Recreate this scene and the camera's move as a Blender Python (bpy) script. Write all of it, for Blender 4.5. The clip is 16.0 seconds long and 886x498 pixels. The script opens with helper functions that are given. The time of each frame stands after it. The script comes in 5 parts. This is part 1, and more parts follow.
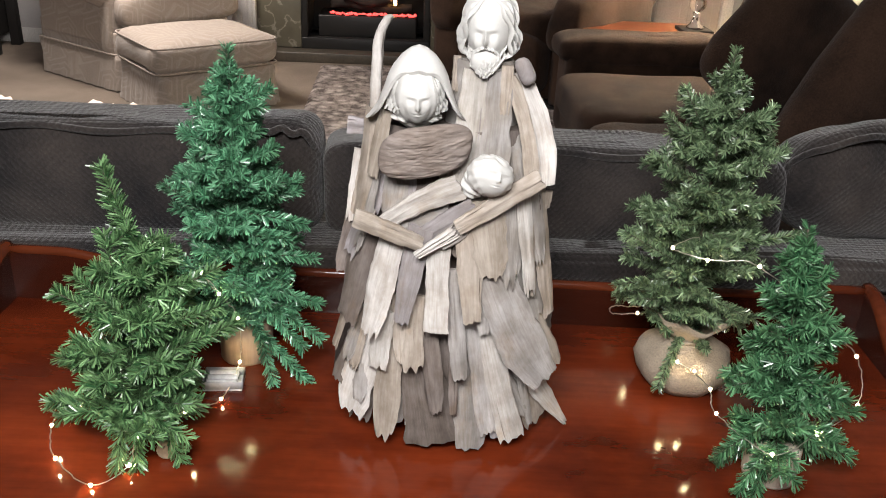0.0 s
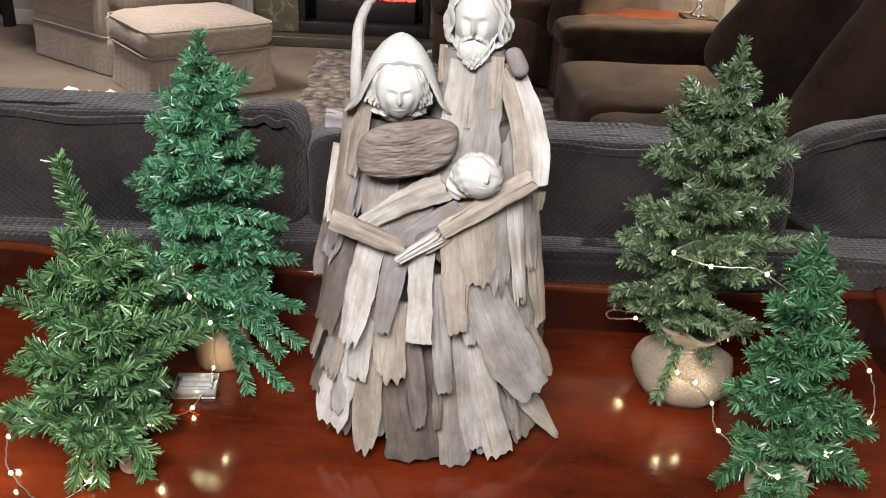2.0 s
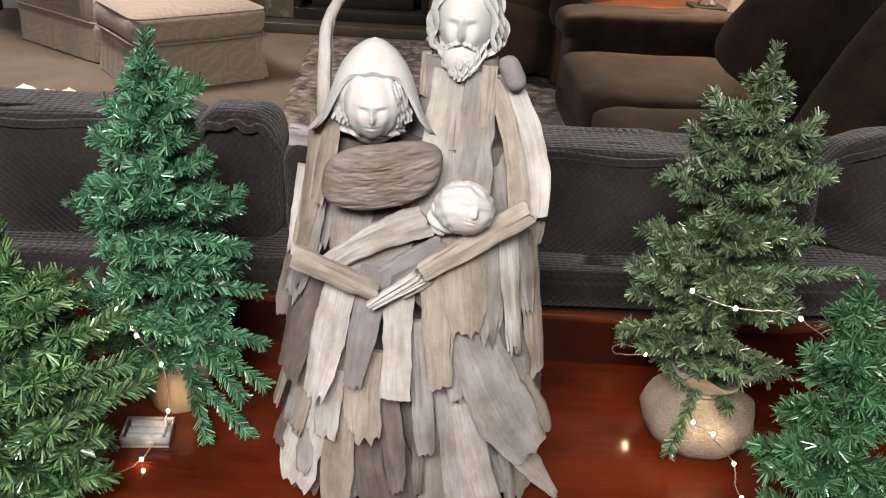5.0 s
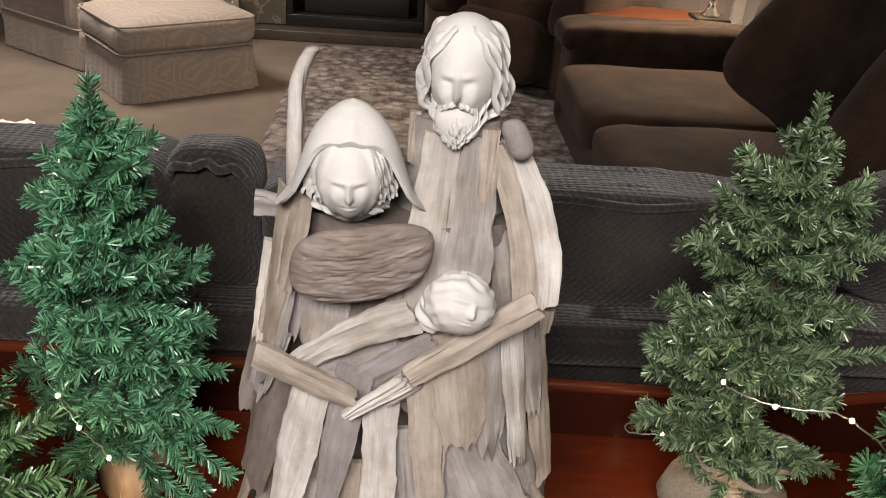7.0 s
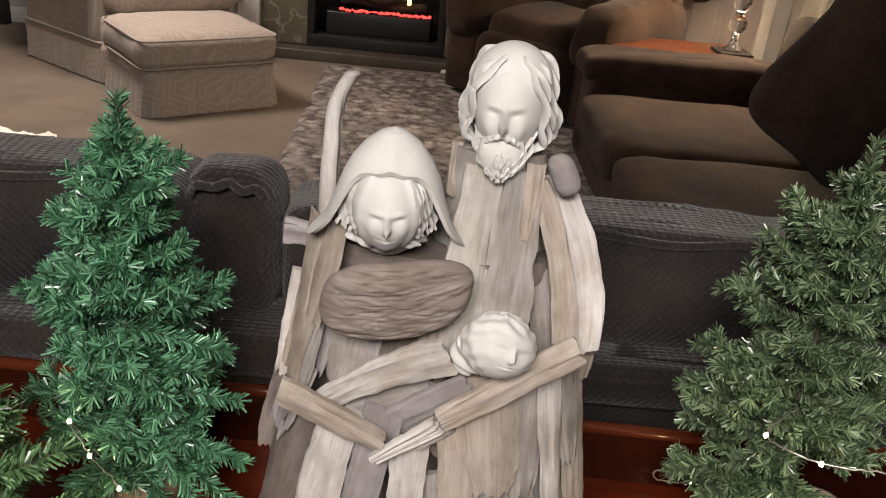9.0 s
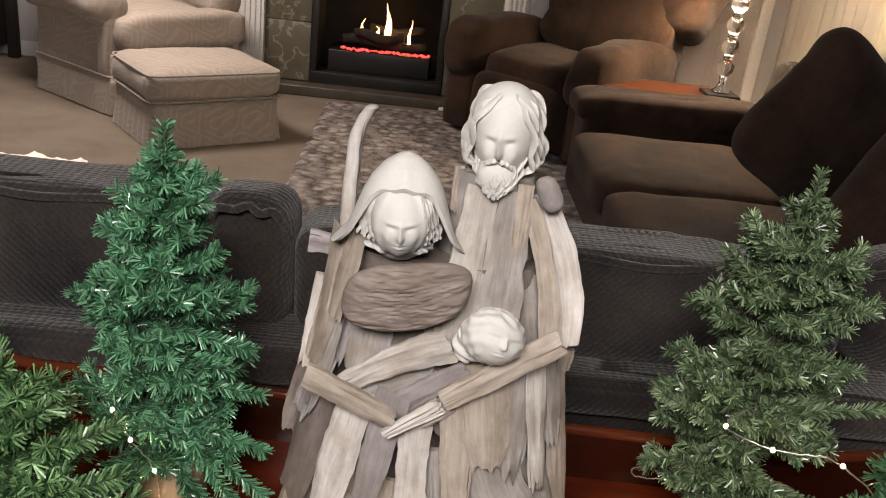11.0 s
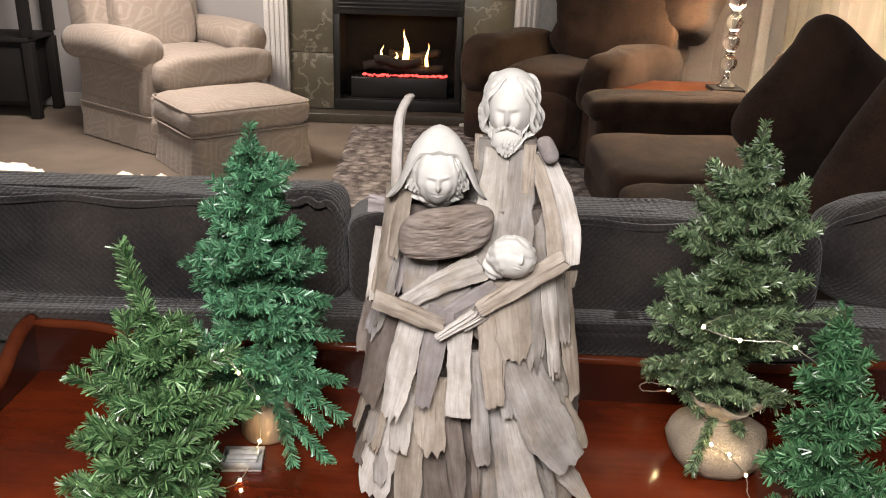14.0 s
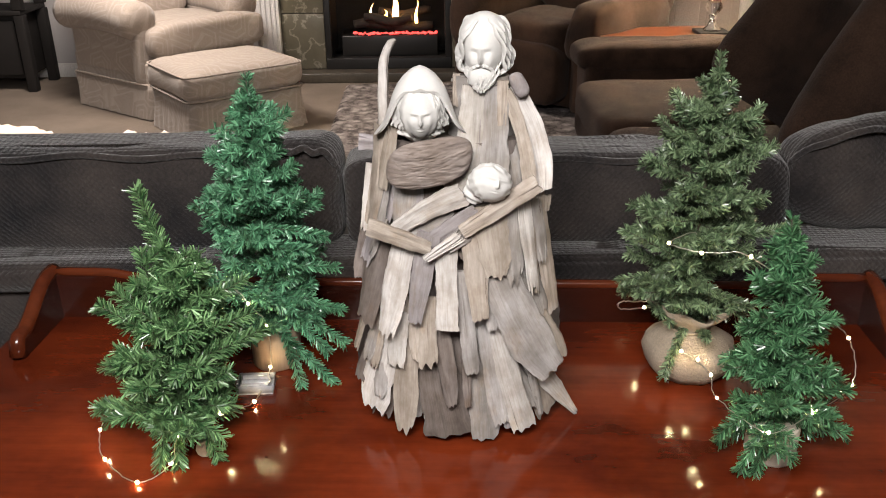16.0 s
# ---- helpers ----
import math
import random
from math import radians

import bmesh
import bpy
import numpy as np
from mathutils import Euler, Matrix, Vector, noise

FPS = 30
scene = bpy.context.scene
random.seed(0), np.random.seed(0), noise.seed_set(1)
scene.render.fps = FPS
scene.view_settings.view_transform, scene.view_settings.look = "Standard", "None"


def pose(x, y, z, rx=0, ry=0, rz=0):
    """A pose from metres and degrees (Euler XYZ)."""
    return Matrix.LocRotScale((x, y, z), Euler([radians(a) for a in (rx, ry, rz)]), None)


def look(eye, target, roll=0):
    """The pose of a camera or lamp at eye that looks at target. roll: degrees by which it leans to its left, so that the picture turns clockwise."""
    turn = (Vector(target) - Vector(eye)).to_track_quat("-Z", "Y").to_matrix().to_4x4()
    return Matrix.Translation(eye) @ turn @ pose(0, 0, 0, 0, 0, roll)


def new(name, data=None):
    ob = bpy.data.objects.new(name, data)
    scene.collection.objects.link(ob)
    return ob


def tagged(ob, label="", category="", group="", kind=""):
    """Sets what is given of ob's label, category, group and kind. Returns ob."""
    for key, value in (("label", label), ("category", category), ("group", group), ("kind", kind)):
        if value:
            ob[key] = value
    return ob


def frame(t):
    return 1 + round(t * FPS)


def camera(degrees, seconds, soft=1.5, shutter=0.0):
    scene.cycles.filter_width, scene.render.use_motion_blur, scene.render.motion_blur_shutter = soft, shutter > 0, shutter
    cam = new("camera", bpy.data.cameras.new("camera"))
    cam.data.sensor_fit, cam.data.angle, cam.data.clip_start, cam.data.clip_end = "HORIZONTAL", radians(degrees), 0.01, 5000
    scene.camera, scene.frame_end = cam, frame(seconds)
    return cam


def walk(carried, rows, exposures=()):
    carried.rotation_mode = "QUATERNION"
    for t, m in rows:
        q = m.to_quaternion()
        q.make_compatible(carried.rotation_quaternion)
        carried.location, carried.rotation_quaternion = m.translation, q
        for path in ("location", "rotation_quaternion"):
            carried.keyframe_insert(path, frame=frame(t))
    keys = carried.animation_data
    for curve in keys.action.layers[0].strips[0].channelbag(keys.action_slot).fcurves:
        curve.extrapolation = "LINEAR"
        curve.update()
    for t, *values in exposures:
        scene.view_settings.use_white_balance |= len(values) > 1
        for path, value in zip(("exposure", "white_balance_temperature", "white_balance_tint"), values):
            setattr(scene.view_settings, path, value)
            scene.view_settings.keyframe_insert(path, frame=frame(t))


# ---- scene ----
cam = camera(54.4, 16.0, soft=1.0)
EXPOSURES = [(0.0, 1.45, 6350, 9), (3.5, 1.32, 6450, 9.5), (6.5, 1.15, 6750, 12), (8.5, 0.96, 6800, 12.5), (12.0, 1.06, 6800, 12.5), (13.5, 1.25, 6700, 11.5), (16.0, 1.38, 6550, 10.5)]
PATH = [
    (0, (-0.051, -0.0643, 1.617), (0.0547, 1.7481, 0.778), 2.9),
    (0.5, (-0.0436, -0.0424, 1.62), (0.0611, 1.77, 0.78), 2.7),
    (1, (-0.0371, -0.0185, 1.621), (0.0714, 1.7898, 0.774), 2.8),
    (1.5, (-0.0296, 0.0124, 1.607), (0.082, 1.8196, 0.758), 3.1),
    (2, (-0.0243, 0.0263, 1.603), (0.0811, 1.8247, 0.735), 3.4),
    (2.5, (-0.0261, 0.0403, 1.611), (0.0893, 1.8355, 0.737), 3.5),
    (3, (-0.0187, 0.0592, 1.612), (0.0945, 1.8514, 0.731), 3.2),
    (3.5, (-0.0184, 0.0772, 1.612), (0.0948, 1.8654, 0.722), 3.3),
    (5.8, (0.0143, 0.2836, 1.58), (0.1253, 2.0599, 0.668), 4.2),
    (6, (0.0146, 0.2986, 1.588), (0.1305, 2.0718, 0.669), 4.3),
    (6.5, (0.0073, 0.3377, 1.608), (0.128, 2.1009, 0.672), 4.4),
    (7, (0.0122, 0.3877, 1.601), (0.1293, 2.1728, 0.705), 4.3),
    (7.5, (0.0091, 0.4367, 1.593), (0.1193, 2.226, 0.706), 4.3),
    (8, (0.0015, 0.4629, 1.597), (0.1116, 2.2452, 0.696), 4.5),
    (8.5, (-0.0156, 0.4552, 1.597), (0.0927, 2.2505, 0.723), 6.4),
    (8.7, (-0.0128, 0.4441, 1.593), (0.0806, 2.2457, 0.729), 6.0),
    (10.8, (-0.0252, 0.3133, 1.61), (0.0779, 2.1518, 0.829), 7.5),
    (11, (-0.0266, 0.2903, 1.622), (0.0716, 2.1329, 0.851), 6.8),
    (11.5, (-0.0395, 0.2406, 1.629), (0.043, 2.0994, 0.896), 5.9),
    (12, (-0.0399, 0.2176, 1.626), (0.0206, 2.0768, 0.891), 5.4),
    (12.5, (-0.0447, 0.1727, 1.636), (0.0128, 2.0339, 0.905), 5.2),
    (13, (-0.0571, 0.0939, 1.642), (0.0024, 1.9571, 0.917), 4.0),
    (13.5, (-0.0462, 0.0357, 1.642), (-0.0196, 1.8985, 0.914), 2.4),
    (14, (-0.0342, -0.0246, 1.642), (-0.0087, 1.8383, 0.915), 1.8),
    (14.5, (-0.0271, -0.0697, 1.644), (-0.0026, 1.7902, 0.91), 0.8),
    (15, (-0.0229, -0.1148, 1.639), (0.0011, 1.7151, 0.832), 0.2),
    (15.5, (-0.0243, -0.1398, 1.643), (0.0005, 1.6861, 0.828), -0.2),
    (16, (-0.0127, -0.162, 1.646), (0.0112, 1.6659, 0.833), -0.6),
]
walk(cam, [(t, look(eye, target, roll)) for t, eye, target, roll in PATH], EXPOSURES)

# ---- world and lights ----
world = bpy.data.worlds.new("world")
scene.world = world
world.use_nodes = True
wn = world.node_tree.nodes
sky = wn.new("ShaderNodeTexSky")
sky.sky_type, sky.sun_disc = "NISHITA", False
sky.sun_elevation, sky.sun_rotation = radians(22), radians(255)
wn["Background"].inputs["Strength"].default_value = 0.06
world.node_tree.links.new(sky.outputs["Color"], wn["Background"].inputs["Color"])


def area_light(name, m, size_x, size_y, watts, colour):
    d = bpy.data.lights.new(name, "AREA")
    d.shape, d.size, d.size_y, d.energy, d.color = "RECTANGLE", size_x, size_y, watts, colour
    ob = new(name, d)
    ob.matrix_world = m
    return ob


# ceiling light of the room behind and above the camera
area_light("kitchen_light", look((-0.25, -0.35, 2.40), (0.0, 1.1, 0.85)), 0.95, 0.6, 45, (1.0, 0.965, 0.95))
# added fill over the far seats, where no fitting is known
area_light("far_fill_light", look((-2.0, 5.5, 2.40), (-1.9, 5.6, 0.0)), 0.7, 0.7, 38, (1.0, 0.88, 0.79))


# ---- materials ----
def nodes_of(name):
    m = bpy.data.materials.new(name)
    m.use_nodes = True
    nt = m.node_tree
    return m, nt, nt.nodes, nt.links, nt.nodes["Principled BSDF"]


def ramp_between(nt, fac, c0, c1, p0=0.3, p1=0.7):
    r = nt.nodes.new("ShaderNodeValToRGB")
    r.color_ramp.elements[0].position, r.color_ramp.elements[1].position = p0, p1
    r.color_ramp.elements[0].color, r.color_ramp.elements[1].color = (*c0, 1), (*c1, 1)
    nt.links.new(fac, r.inputs["Fac"])
    return r.outputs["Color"]


def noise_tex(nt, scale, detail=4.0, rough=0.6, stretch=(1, 1, 1), coord="Object"):
    tc, mp, n = nt.nodes.new("ShaderNodeTexCoord"), nt.nodes.new("ShaderNodeMapping"), nt.nodes.new("ShaderNodeTexNoise")
    mp.inputs["Scale"].default_value = stretch
    n.inputs["Scale"].default_value, n.inputs["Detail"].default_value, n.inputs["Roughness"].default_value = scale, detail, rough
    nt.links.new(tc.outputs[coord], mp.inputs["Vector"])
    nt.links.new(mp.outputs["Vector"], n.inputs["Vector"])
    return n.outputs["Fac"]


def mixed(nt, fac, a, b, mode="MIX"):
    x = nt.nodes.new("ShaderNodeMix")
    x.data_type, x.blend_type = "RGBA", mode
    for sock, v in ((x.inputs[0], fac), (x.inputs[6], a), (x.inputs[7], b)):
        if isinstance(v, (int, float)):
            sock.default_value = v
        elif isinstance(v, tuple):
            sock.default_value = (*v, 1)
        else:
            nt.links.new(v, sock)
    return x.outputs[2]


def bumped(nt, bsdf, height, strength, dist=0.01):
    b = nt.nodes.new("ShaderNodeBump")
    b.inputs["Strength"].default_value, b.inputs["Distance"].default_value = strength, dist
    nt.links.new(height, b.inputs["Height"])
    nt.links.new(b.outputs["Normal"], bsdf.inputs["Normal"])


def surface(name, c0, c1, scale=8.0, rough=0.6, bump=0.2, dist=0.004, fine=120.0, stretch=(1, 1, 1), metal=0.0, sheen=0.0, coat=0.0, low=0.72):
    """Two scales of noise: stains between two colours, fine grain in colour and relief."""
    m, nt, n, l, b = nodes_of(name)
    big = noise_tex(nt, scale, stretch=stretch)
    small = noise_tex(nt, fine, 3.0, stretch=stretch)
    col = ramp_between(nt, big, c0, c1)
    grain = ramp_between(nt, small, (low, low, low), (1.0, 1.0, 1.0))
    l.new(mixed(nt, 1.0, col, grain, "MULTIPLY"), b.inputs["Base Color"])
    b.inputs["Roughness"].default_value, b.inputs["Metallic"].default_value = rough, metal
    b.inputs["Sheen Weight"].default_value, b.inputs["Coat Weight"].default_value = sheen, coat
    bumped(nt, b, small, bump, dist)
    return m


def driftwood(name, dark, light):
    """Weathered wood: grain along the plank (UV in metres), cracks and stains."""
    m, nt, n, l, b = nodes_of(name)
    grain = noise_tex(nt, 260, 5.0, 0.65, (1, 0.07, 1), "UV")
    broad = noise_tex(nt, 32, 4.0, 0.6, (1, 0.35, 1), "UV")
    blot = noise_tex(nt, 24, 4.0, 0.6)
    geo = n.new("ShaderNodeNewGeometry")
    island = ramp_between(nt, geo.outputs["Random Per Island"], (0.80, 0.78, 0.75), (1.10, 1.08, 1.07), 0.0, 1.0)
    col = ramp_between(nt, broad, dark, light, 0.28, 0.68)
    col = mixed(nt, 1.0, col, ramp_between(nt, grain, (0.82, 0.80, 0.78), (1.03, 1.03, 1.03), 0.36, 0.62), "MULTIPLY")
    col = mixed(nt, 1.0, col, ramp_between(nt, blot, (0.78, 0.745, 0.705), (1.0, 1.0, 1.0), 0.36, 0.6), "MULTIPLY")
    rust = noise_tex(nt, 15, 5.0, 0.65, (1, 1, 0.5))
    col = mixed(nt, 1.0, col, ramp_between(nt, rust, (1.0, 1.0, 1.0), (1.0, 0.88, 0.74), 0.58, 0.74), "MULTIPLY")
    crack = noise_tex(nt, 120, 3.0, 0.5, (1, 0.035, 1), "UV")
    col = mixed(nt, 1.0, col, ramp_between(nt, crack, (0.35, 0.32, 0.30), (1.0, 1.0, 1.0), 0.27, 0.31), "MULTIPLY")
    l.new(mixed(nt, 1.0, col, island, "MULTIPLY"), b.inputs["Base Color"])
    b.inputs["Roughness"].default_value = 0.85
    b.inputs["Specular IOR Level"].default_value = 0.2
    bumped(nt, b, grain, 0.35, 0.003)
    return m


def fabric(name, c0, c1, weave=0.0, rough=0.95, sheen=0.35):
    """Plush cloth: nap marks, fine fibre and, if asked, a woven waffle relief."""
    m, nt, n, l, b = nodes_of(name)
    nap = noise_tex(nt, 3.2, 5.0, 0.62)
    fibre = noise_tex(nt, 160, 3.0, 0.7)
    col = ramp_between(nt, nap, c0, c1, 0.32, 0.66)
    col = mixed(nt, 1.0, col, ramp_between(nt, fibre, (0.6, 0.6, 0.6), (1.1, 1.1, 1.1), 0.3, 0.7), "MULTIPLY")
    height = fibre
    if weave:
        tc, mp = n.new("ShaderNodeTexCoord"), n.new("ShaderNodeMapping")
        mp.inputs["Rotation"].default_value = (0, radians(45), 0)
        mp.inputs["Scale"].default_value = (weave, weave, weave)
        l.new(tc.outputs["Object"], mp.inputs["Vector"])
        vo = n.new("ShaderNodeTexVoronoi")
        vo.inputs["Scale"].default_value = 1.0
        vo.inputs["Randomness"].default_value = 0.15
        l.new(mp.outputs["Vector"], vo.inputs["Vector"])
        inv = n.new("ShaderNodeMath")
        inv.operation = "SUBTRACT"
        inv.inputs[0].default_value = 1.0
        l.new(vo.outputs["Distance"], inv.inputs[1])
        add = n.new("ShaderNodeMath")
        l.new(inv.outputs[0], add.inputs[0])
        l.new(fibre, add.inputs[1])
        height = add.outputs[0]
        # hollows of the weave carry their shade in the colour too
        col = mixed(nt, 1.0, col, ramp_between(nt, vo.outputs["Distance"], (1.05, 1.05, 1.05), (0.80, 0.80, 0.80), 0.2, 0.8), "MULTIPLY")
    l.new(col, b.inputs["Base Color"])
    b.inputs["Roughness"].default_value = rough
    b.inputs["Sheen Weight"].default_value = sheen
    b.inputs["Specular IOR Level"].default_value = 0.15
    bumped(nt, b, height, 0.6, 0.006)
    return m


def glow(name, colour, strength):
    m, nt, n, l, b = nodes_of(name)
    b.inputs["Base Color"].default_value = (*colour, 1)
    b.inputs["Emission Color"].default_value = (*colour, 1)
    b.inputs["Emission Strength"].default_value = strength
    return m


def needles(name, c0, c1):
    m, nt, n, l, b = nodes_of(name)
    geo = n.new("ShaderNodeNewGeometry")
    col = ramp_between(nt, geo.outputs["Random Per Island"], c0, c1, 0.0, 1.0)
    clump = noise_tex(nt, 22, 3.0)
    l.new(mixed(nt, 1.0, col, ramp_between(nt, clump, (0.5, 0.5, 0.45), (1.15, 1.15, 1.15), 0.32, 0.68), "MULTIPLY"), b.inputs["Base Color"])
    b.inputs["Roughness"].default_value = 0.29
    b.inputs["Specular IOR Level"].default_value = 0.6
    return m


def red_wood():
    """Polished cherry-stained table top: long grain, cloudy stain, gloss lacquer with faint smears."""
    m, nt, n, l, b = nodes_of("cherry_lacquer")
    grain = noise_tex(nt, 60, 6.0, 0.65, (0.05, 1, 1))
    cloud = noise_tex(nt, 4.5, 5.0, 0.62, (0.6, 1, 1))
    col = ramp_between(nt, cloud, (0.032, 0.0046, 0.0024), (0.190, 0.0300, 0.0080), 0.28, 0.74)
    col = mixed(nt, 1.0, col, ramp_between(nt, grain, (0.80, 0.77, 0.77), (1.03, 1.03, 1.03), 0.3, 0.65), "MULTIPLY")
    l.new(col, b.inputs["Base Color"])
    smear = noise_tex(nt, 9, 4.0)
    r = n.new("ShaderNodeMapRange")
    r.inputs["To Min"].default_value, r.inputs["To Max"].default_value = 0.10, 0.19
    l.new(smear, r.inputs["Value"])
    l.new(r.outputs["Result"], b.inputs["Roughness"])
    b.inputs["Specular IOR Level"].default_value = 0.5
    bumped(nt, b, grain, 0.04, 0.002)
    return m


def damask():
    """Woven upholstery with a pale diamond figure on straw-coloured cloth."""
    m, nt, n, l, b = nodes_of("damask_cloth")
    tc, mp = n.new("ShaderNodeTexCoord"), n.new("ShaderNodeMapping")
    mp.inputs["Rotation"].default_value = (0.3, 0.5, 0.78)
    l.new(tc.outputs["Object"], mp.inputs["Vector"])
    w = n.new("ShaderNodeTexVoronoi")
    w.distance = "MANHATTAN"
    w.inputs["Scale"].default_value = 4.2
    w.inputs["Randomness"].default_value = 0.35
    l.new(mp.outputs["Vector"], w.inputs["Vector"])
    wave = n.new("ShaderNodeMath")
    wave.operation = "SINE"
    mul = n.new("ShaderNodeMath")
    mul.operation = "MULTIPLY"
    mul.inputs[1].default_value = 26.0
    l.new(w.outputs["Distance"], mul.inputs[0])
    l.new(mul.outputs[0], wave.inputs[0])
    col = ramp_between(nt, wave.outputs[0], (0.330, 0.276, 0.234), (0.385, 0.330, 0.286), 0.3, 0.8)
    fibre = noise_tex(nt, 150, 3.0)
    col = mixed(nt, 1.0, col, ramp_between(nt, fibre, (0.75, 0.75, 0.75), (1.05, 1.05, 1.05)), "MULTIPLY")
    l.new(col, b.inputs["Base Color"])
    b.inputs["Roughness"].default_value = 0.85
    b.inputs["Sheen Weight"].default_value = 0.2
    bumped(nt, b, fibre, 0.3, 0.004)
    return m


def rug_pile():
    m, nt, n, l, b = nodes_of("rug_pile")
    tc = n.new("ShaderNodeTexCoord")
    w = n.new("ShaderNodeTexVoronoi")
    w.inputs["Scale"].default_value = 11.0
    l.new(tc.outputs["Object"], w.inputs["Vector"])
    a = noise_tex(nt, 14, 6.0, 0.75)
    col = ramp_between(nt, a, (0.055, 0.045, 0.042), (0.46, 0.41, 0.385), 0.42, 0.57)
    col = mixed(nt, 0.55, col, ramp_between(nt, w.outputs["Distance"], (0.50, 0.45, 0.42), (0.10, 0.082, 0.078), 0.2, 0.5))
    l.new(col, b.inputs["Base Color"])
    b.inputs["Roughness"].default_value = 1.0
    bumped(nt, b, noise_tex(nt, 70, 4.0), 1.0, 0.02)
    return m


def stone_tile():
    m, nt, n, l, b = nodes_of("veined_stone")
    a = noise_tex(nt, 3.5, 8.0, 0.62)
    col = ramp_between(nt, a, (0.070, 0.063, 0.043), (0.135, 0.12, 0.085), 0.25, 0.75)
    v = noise_tex(nt, 2.2, 6.0, 0.55)
    vein = n.new("ShaderNodeValToRGB")
    e = vein.color_ramp.elements
    e[0].position, e[1].position = 0.488, 0.512
    e[0].color, e[1].color = (0, 0, 0, 1), (0, 0, 0, 1)
    e.new(0.5).color = (1, 1, 1, 1)
    l.new(v, vein.inputs["Fac"])
    l.new(mixed(nt, vein.outputs["Color"], col, (0.24, 0.22, 0.175)), b.inputs["Base Color"])
    b.inputs["Roughness"].default_value = 0.35
    return m


WOOD_GREY = driftwood("driftwood_grey", (0.195, 0.186, 0.180), (0.360, 0.347, 0.338))
WOOD_PALE = driftwood("driftwood_pale", (0.365, 0.352, 0.338), (0.560, 0.545, 0.530))
WOOD_TAN = driftwood("driftwood_tan", (0.240, 0.208, 0.176), (0.410, 0.372, 0.330))
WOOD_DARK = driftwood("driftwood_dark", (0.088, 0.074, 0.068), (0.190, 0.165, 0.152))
WOOD_LILAC = driftwood("driftwood_lilac", (0.220, 0.208, 0.220), (0.345, 0.328, 0.342))
WOOD_BROWN = driftwood("driftwood_brown", (0.135, 0.113, 0.102), (0.260, 0.228, 0.208))
PLASTER = surface("cast_stone", (0.46, 0.450, 0.428), (0.53, 0.520, 0.498), 14, 0.75, 0.10, 0.0015, 260, low=0.95)
CHERRY = red_wood()
# table cherry again: panels darkened for shade, rail lightened for its highlight
CHERRY_SHADED = surface("cherry_shaded", (0.018, 0.0035, 0.002), (0.042, 0.009, 0.004), 6, 0.22, 0.03, 0.002, 90, (0.1, 1, 1))
CHERRY_LIT = surface("cherry_lit", (0.062, 0.012, 0.005), (0.125, 0.029, 0.010), 6, 0.16, 0.03, 0.002, 90, (0.1, 1, 1))
# taupe cloth whose nap colours hold bluish shade and lit highlights
PLUSH_SHADED = fabric("shaded_plush", (0.0080, 0.0080, 0.0100), (0.064, 0.052, 0.046), 88, sheen=0.26)
PLUSH_BROWN = fabric("brown_plush", (0.012, 0.0064, 0.0042), (0.056, 0.031, 0.020), sheen=0.06)
DAMASK = damask()
CARPET = surface("beige_carpet", (0.19, 0.15, 0.118), (0.27, 0.22, 0.175), 2.5, 1.0, 0.8, 0.01, 180)
RUG = rug_pile()
STONE = stone_tile()
HEARTH = surface("hearth_slate", (0.05, 0.042, 0.032), (0.10, 0.085, 0.065), 5, 0.4, 0.1, 0.002, 60)
WALL = surface("wall_paint", (0.46, 0.44, 0.44), (0.50, 0.48, 0.48), 1.5, 0.8, 0.08, 0.002, 220)
TRIM = surface("white_trim_paint", (0.72, 0.70, 0.68), (0.78, 0.76, 0.74), 3, 0.45, 0.03, 0.001, 90)
# the door's white paint, greyed so that its dimmer light sits in the colour
DOOR_SHADED = surface("shaded_door_paint", (0.40, 0.355, 0.34), (0.46, 0.41, 0.395), 3, 0.5, 0.03, 0.001, 90)
CURTAIN = surface("cream_curtain", (0.78, 0.71, 0.63), (0.84, 0.78, 0.70), 4, 0.9, 0.15, 0.003, 200, low=0.9)
BLACK = surface("black_metal", (0.008, 0.008, 0.008), (0.016, 0.015, 0.014), 6, 0.4, 0.05, 0.001, 150)
ESPRESSO = surface("espresso_wood", (0.005, 0.004, 0.0035), (0.011, 0.008, 0.007), 6, 0.75, 0.05, 0.001, 90)
ORANGE_WOOD = surface("orange_wood", (0.075, 0.021, 0.009), (0.120, 0.036, 0.014), 5, 0.3, 0.05, 0.002, 60, (0.15, 1, 1))
BRICK_SOOT = surface("firebox_soot", (0.006, 0.005, 0.0045), (0.015, 0.012, 0.010), 7, 0.9, 0.4, 0.006, 60)
LOG = surface("ceramic_log", (0.012, 0.009, 0.007), (0.05, 0.034, 0.024), 12, 0.9, 0.6, 0.008, 70)
FLAME = glow("flame", (1.0, 0.50, 0.16), 6.0)
EMBER = glow("ember", (1.0, 0.07, 0.06), 0.9)
CHROME = surface("chrome", (0.75, 0.75, 0.76), (0.82, 0.82, 0.83), 6, 0.12, 0.02, 0.001, 200, metal=1.0)
SHADE = glow("lamp_shade_cloth", (1.0, 0.86, 0.66), 9.0)
# emission added to the white sheet itself to make it look brightly lit
GARLAND = glow("lit_white_film", (1.0, 0.86, 0.74), 0.30)
BURLAP = surface("burlap", (0.27, 0.215, 0.155), (0.40, 0.33, 0.25), 20, 0.95, 0.9, 0.004, 260)
# foot wood, darkened to carry the shade under the crown
BIRCH_SHADED = surface("shaded_turned_wood", (0.30, 0.21, 0.14), (0.40, 0.30, 0.21), 14, 0.6, 0.15, 0.002, 120, (1, 1, 0.15))
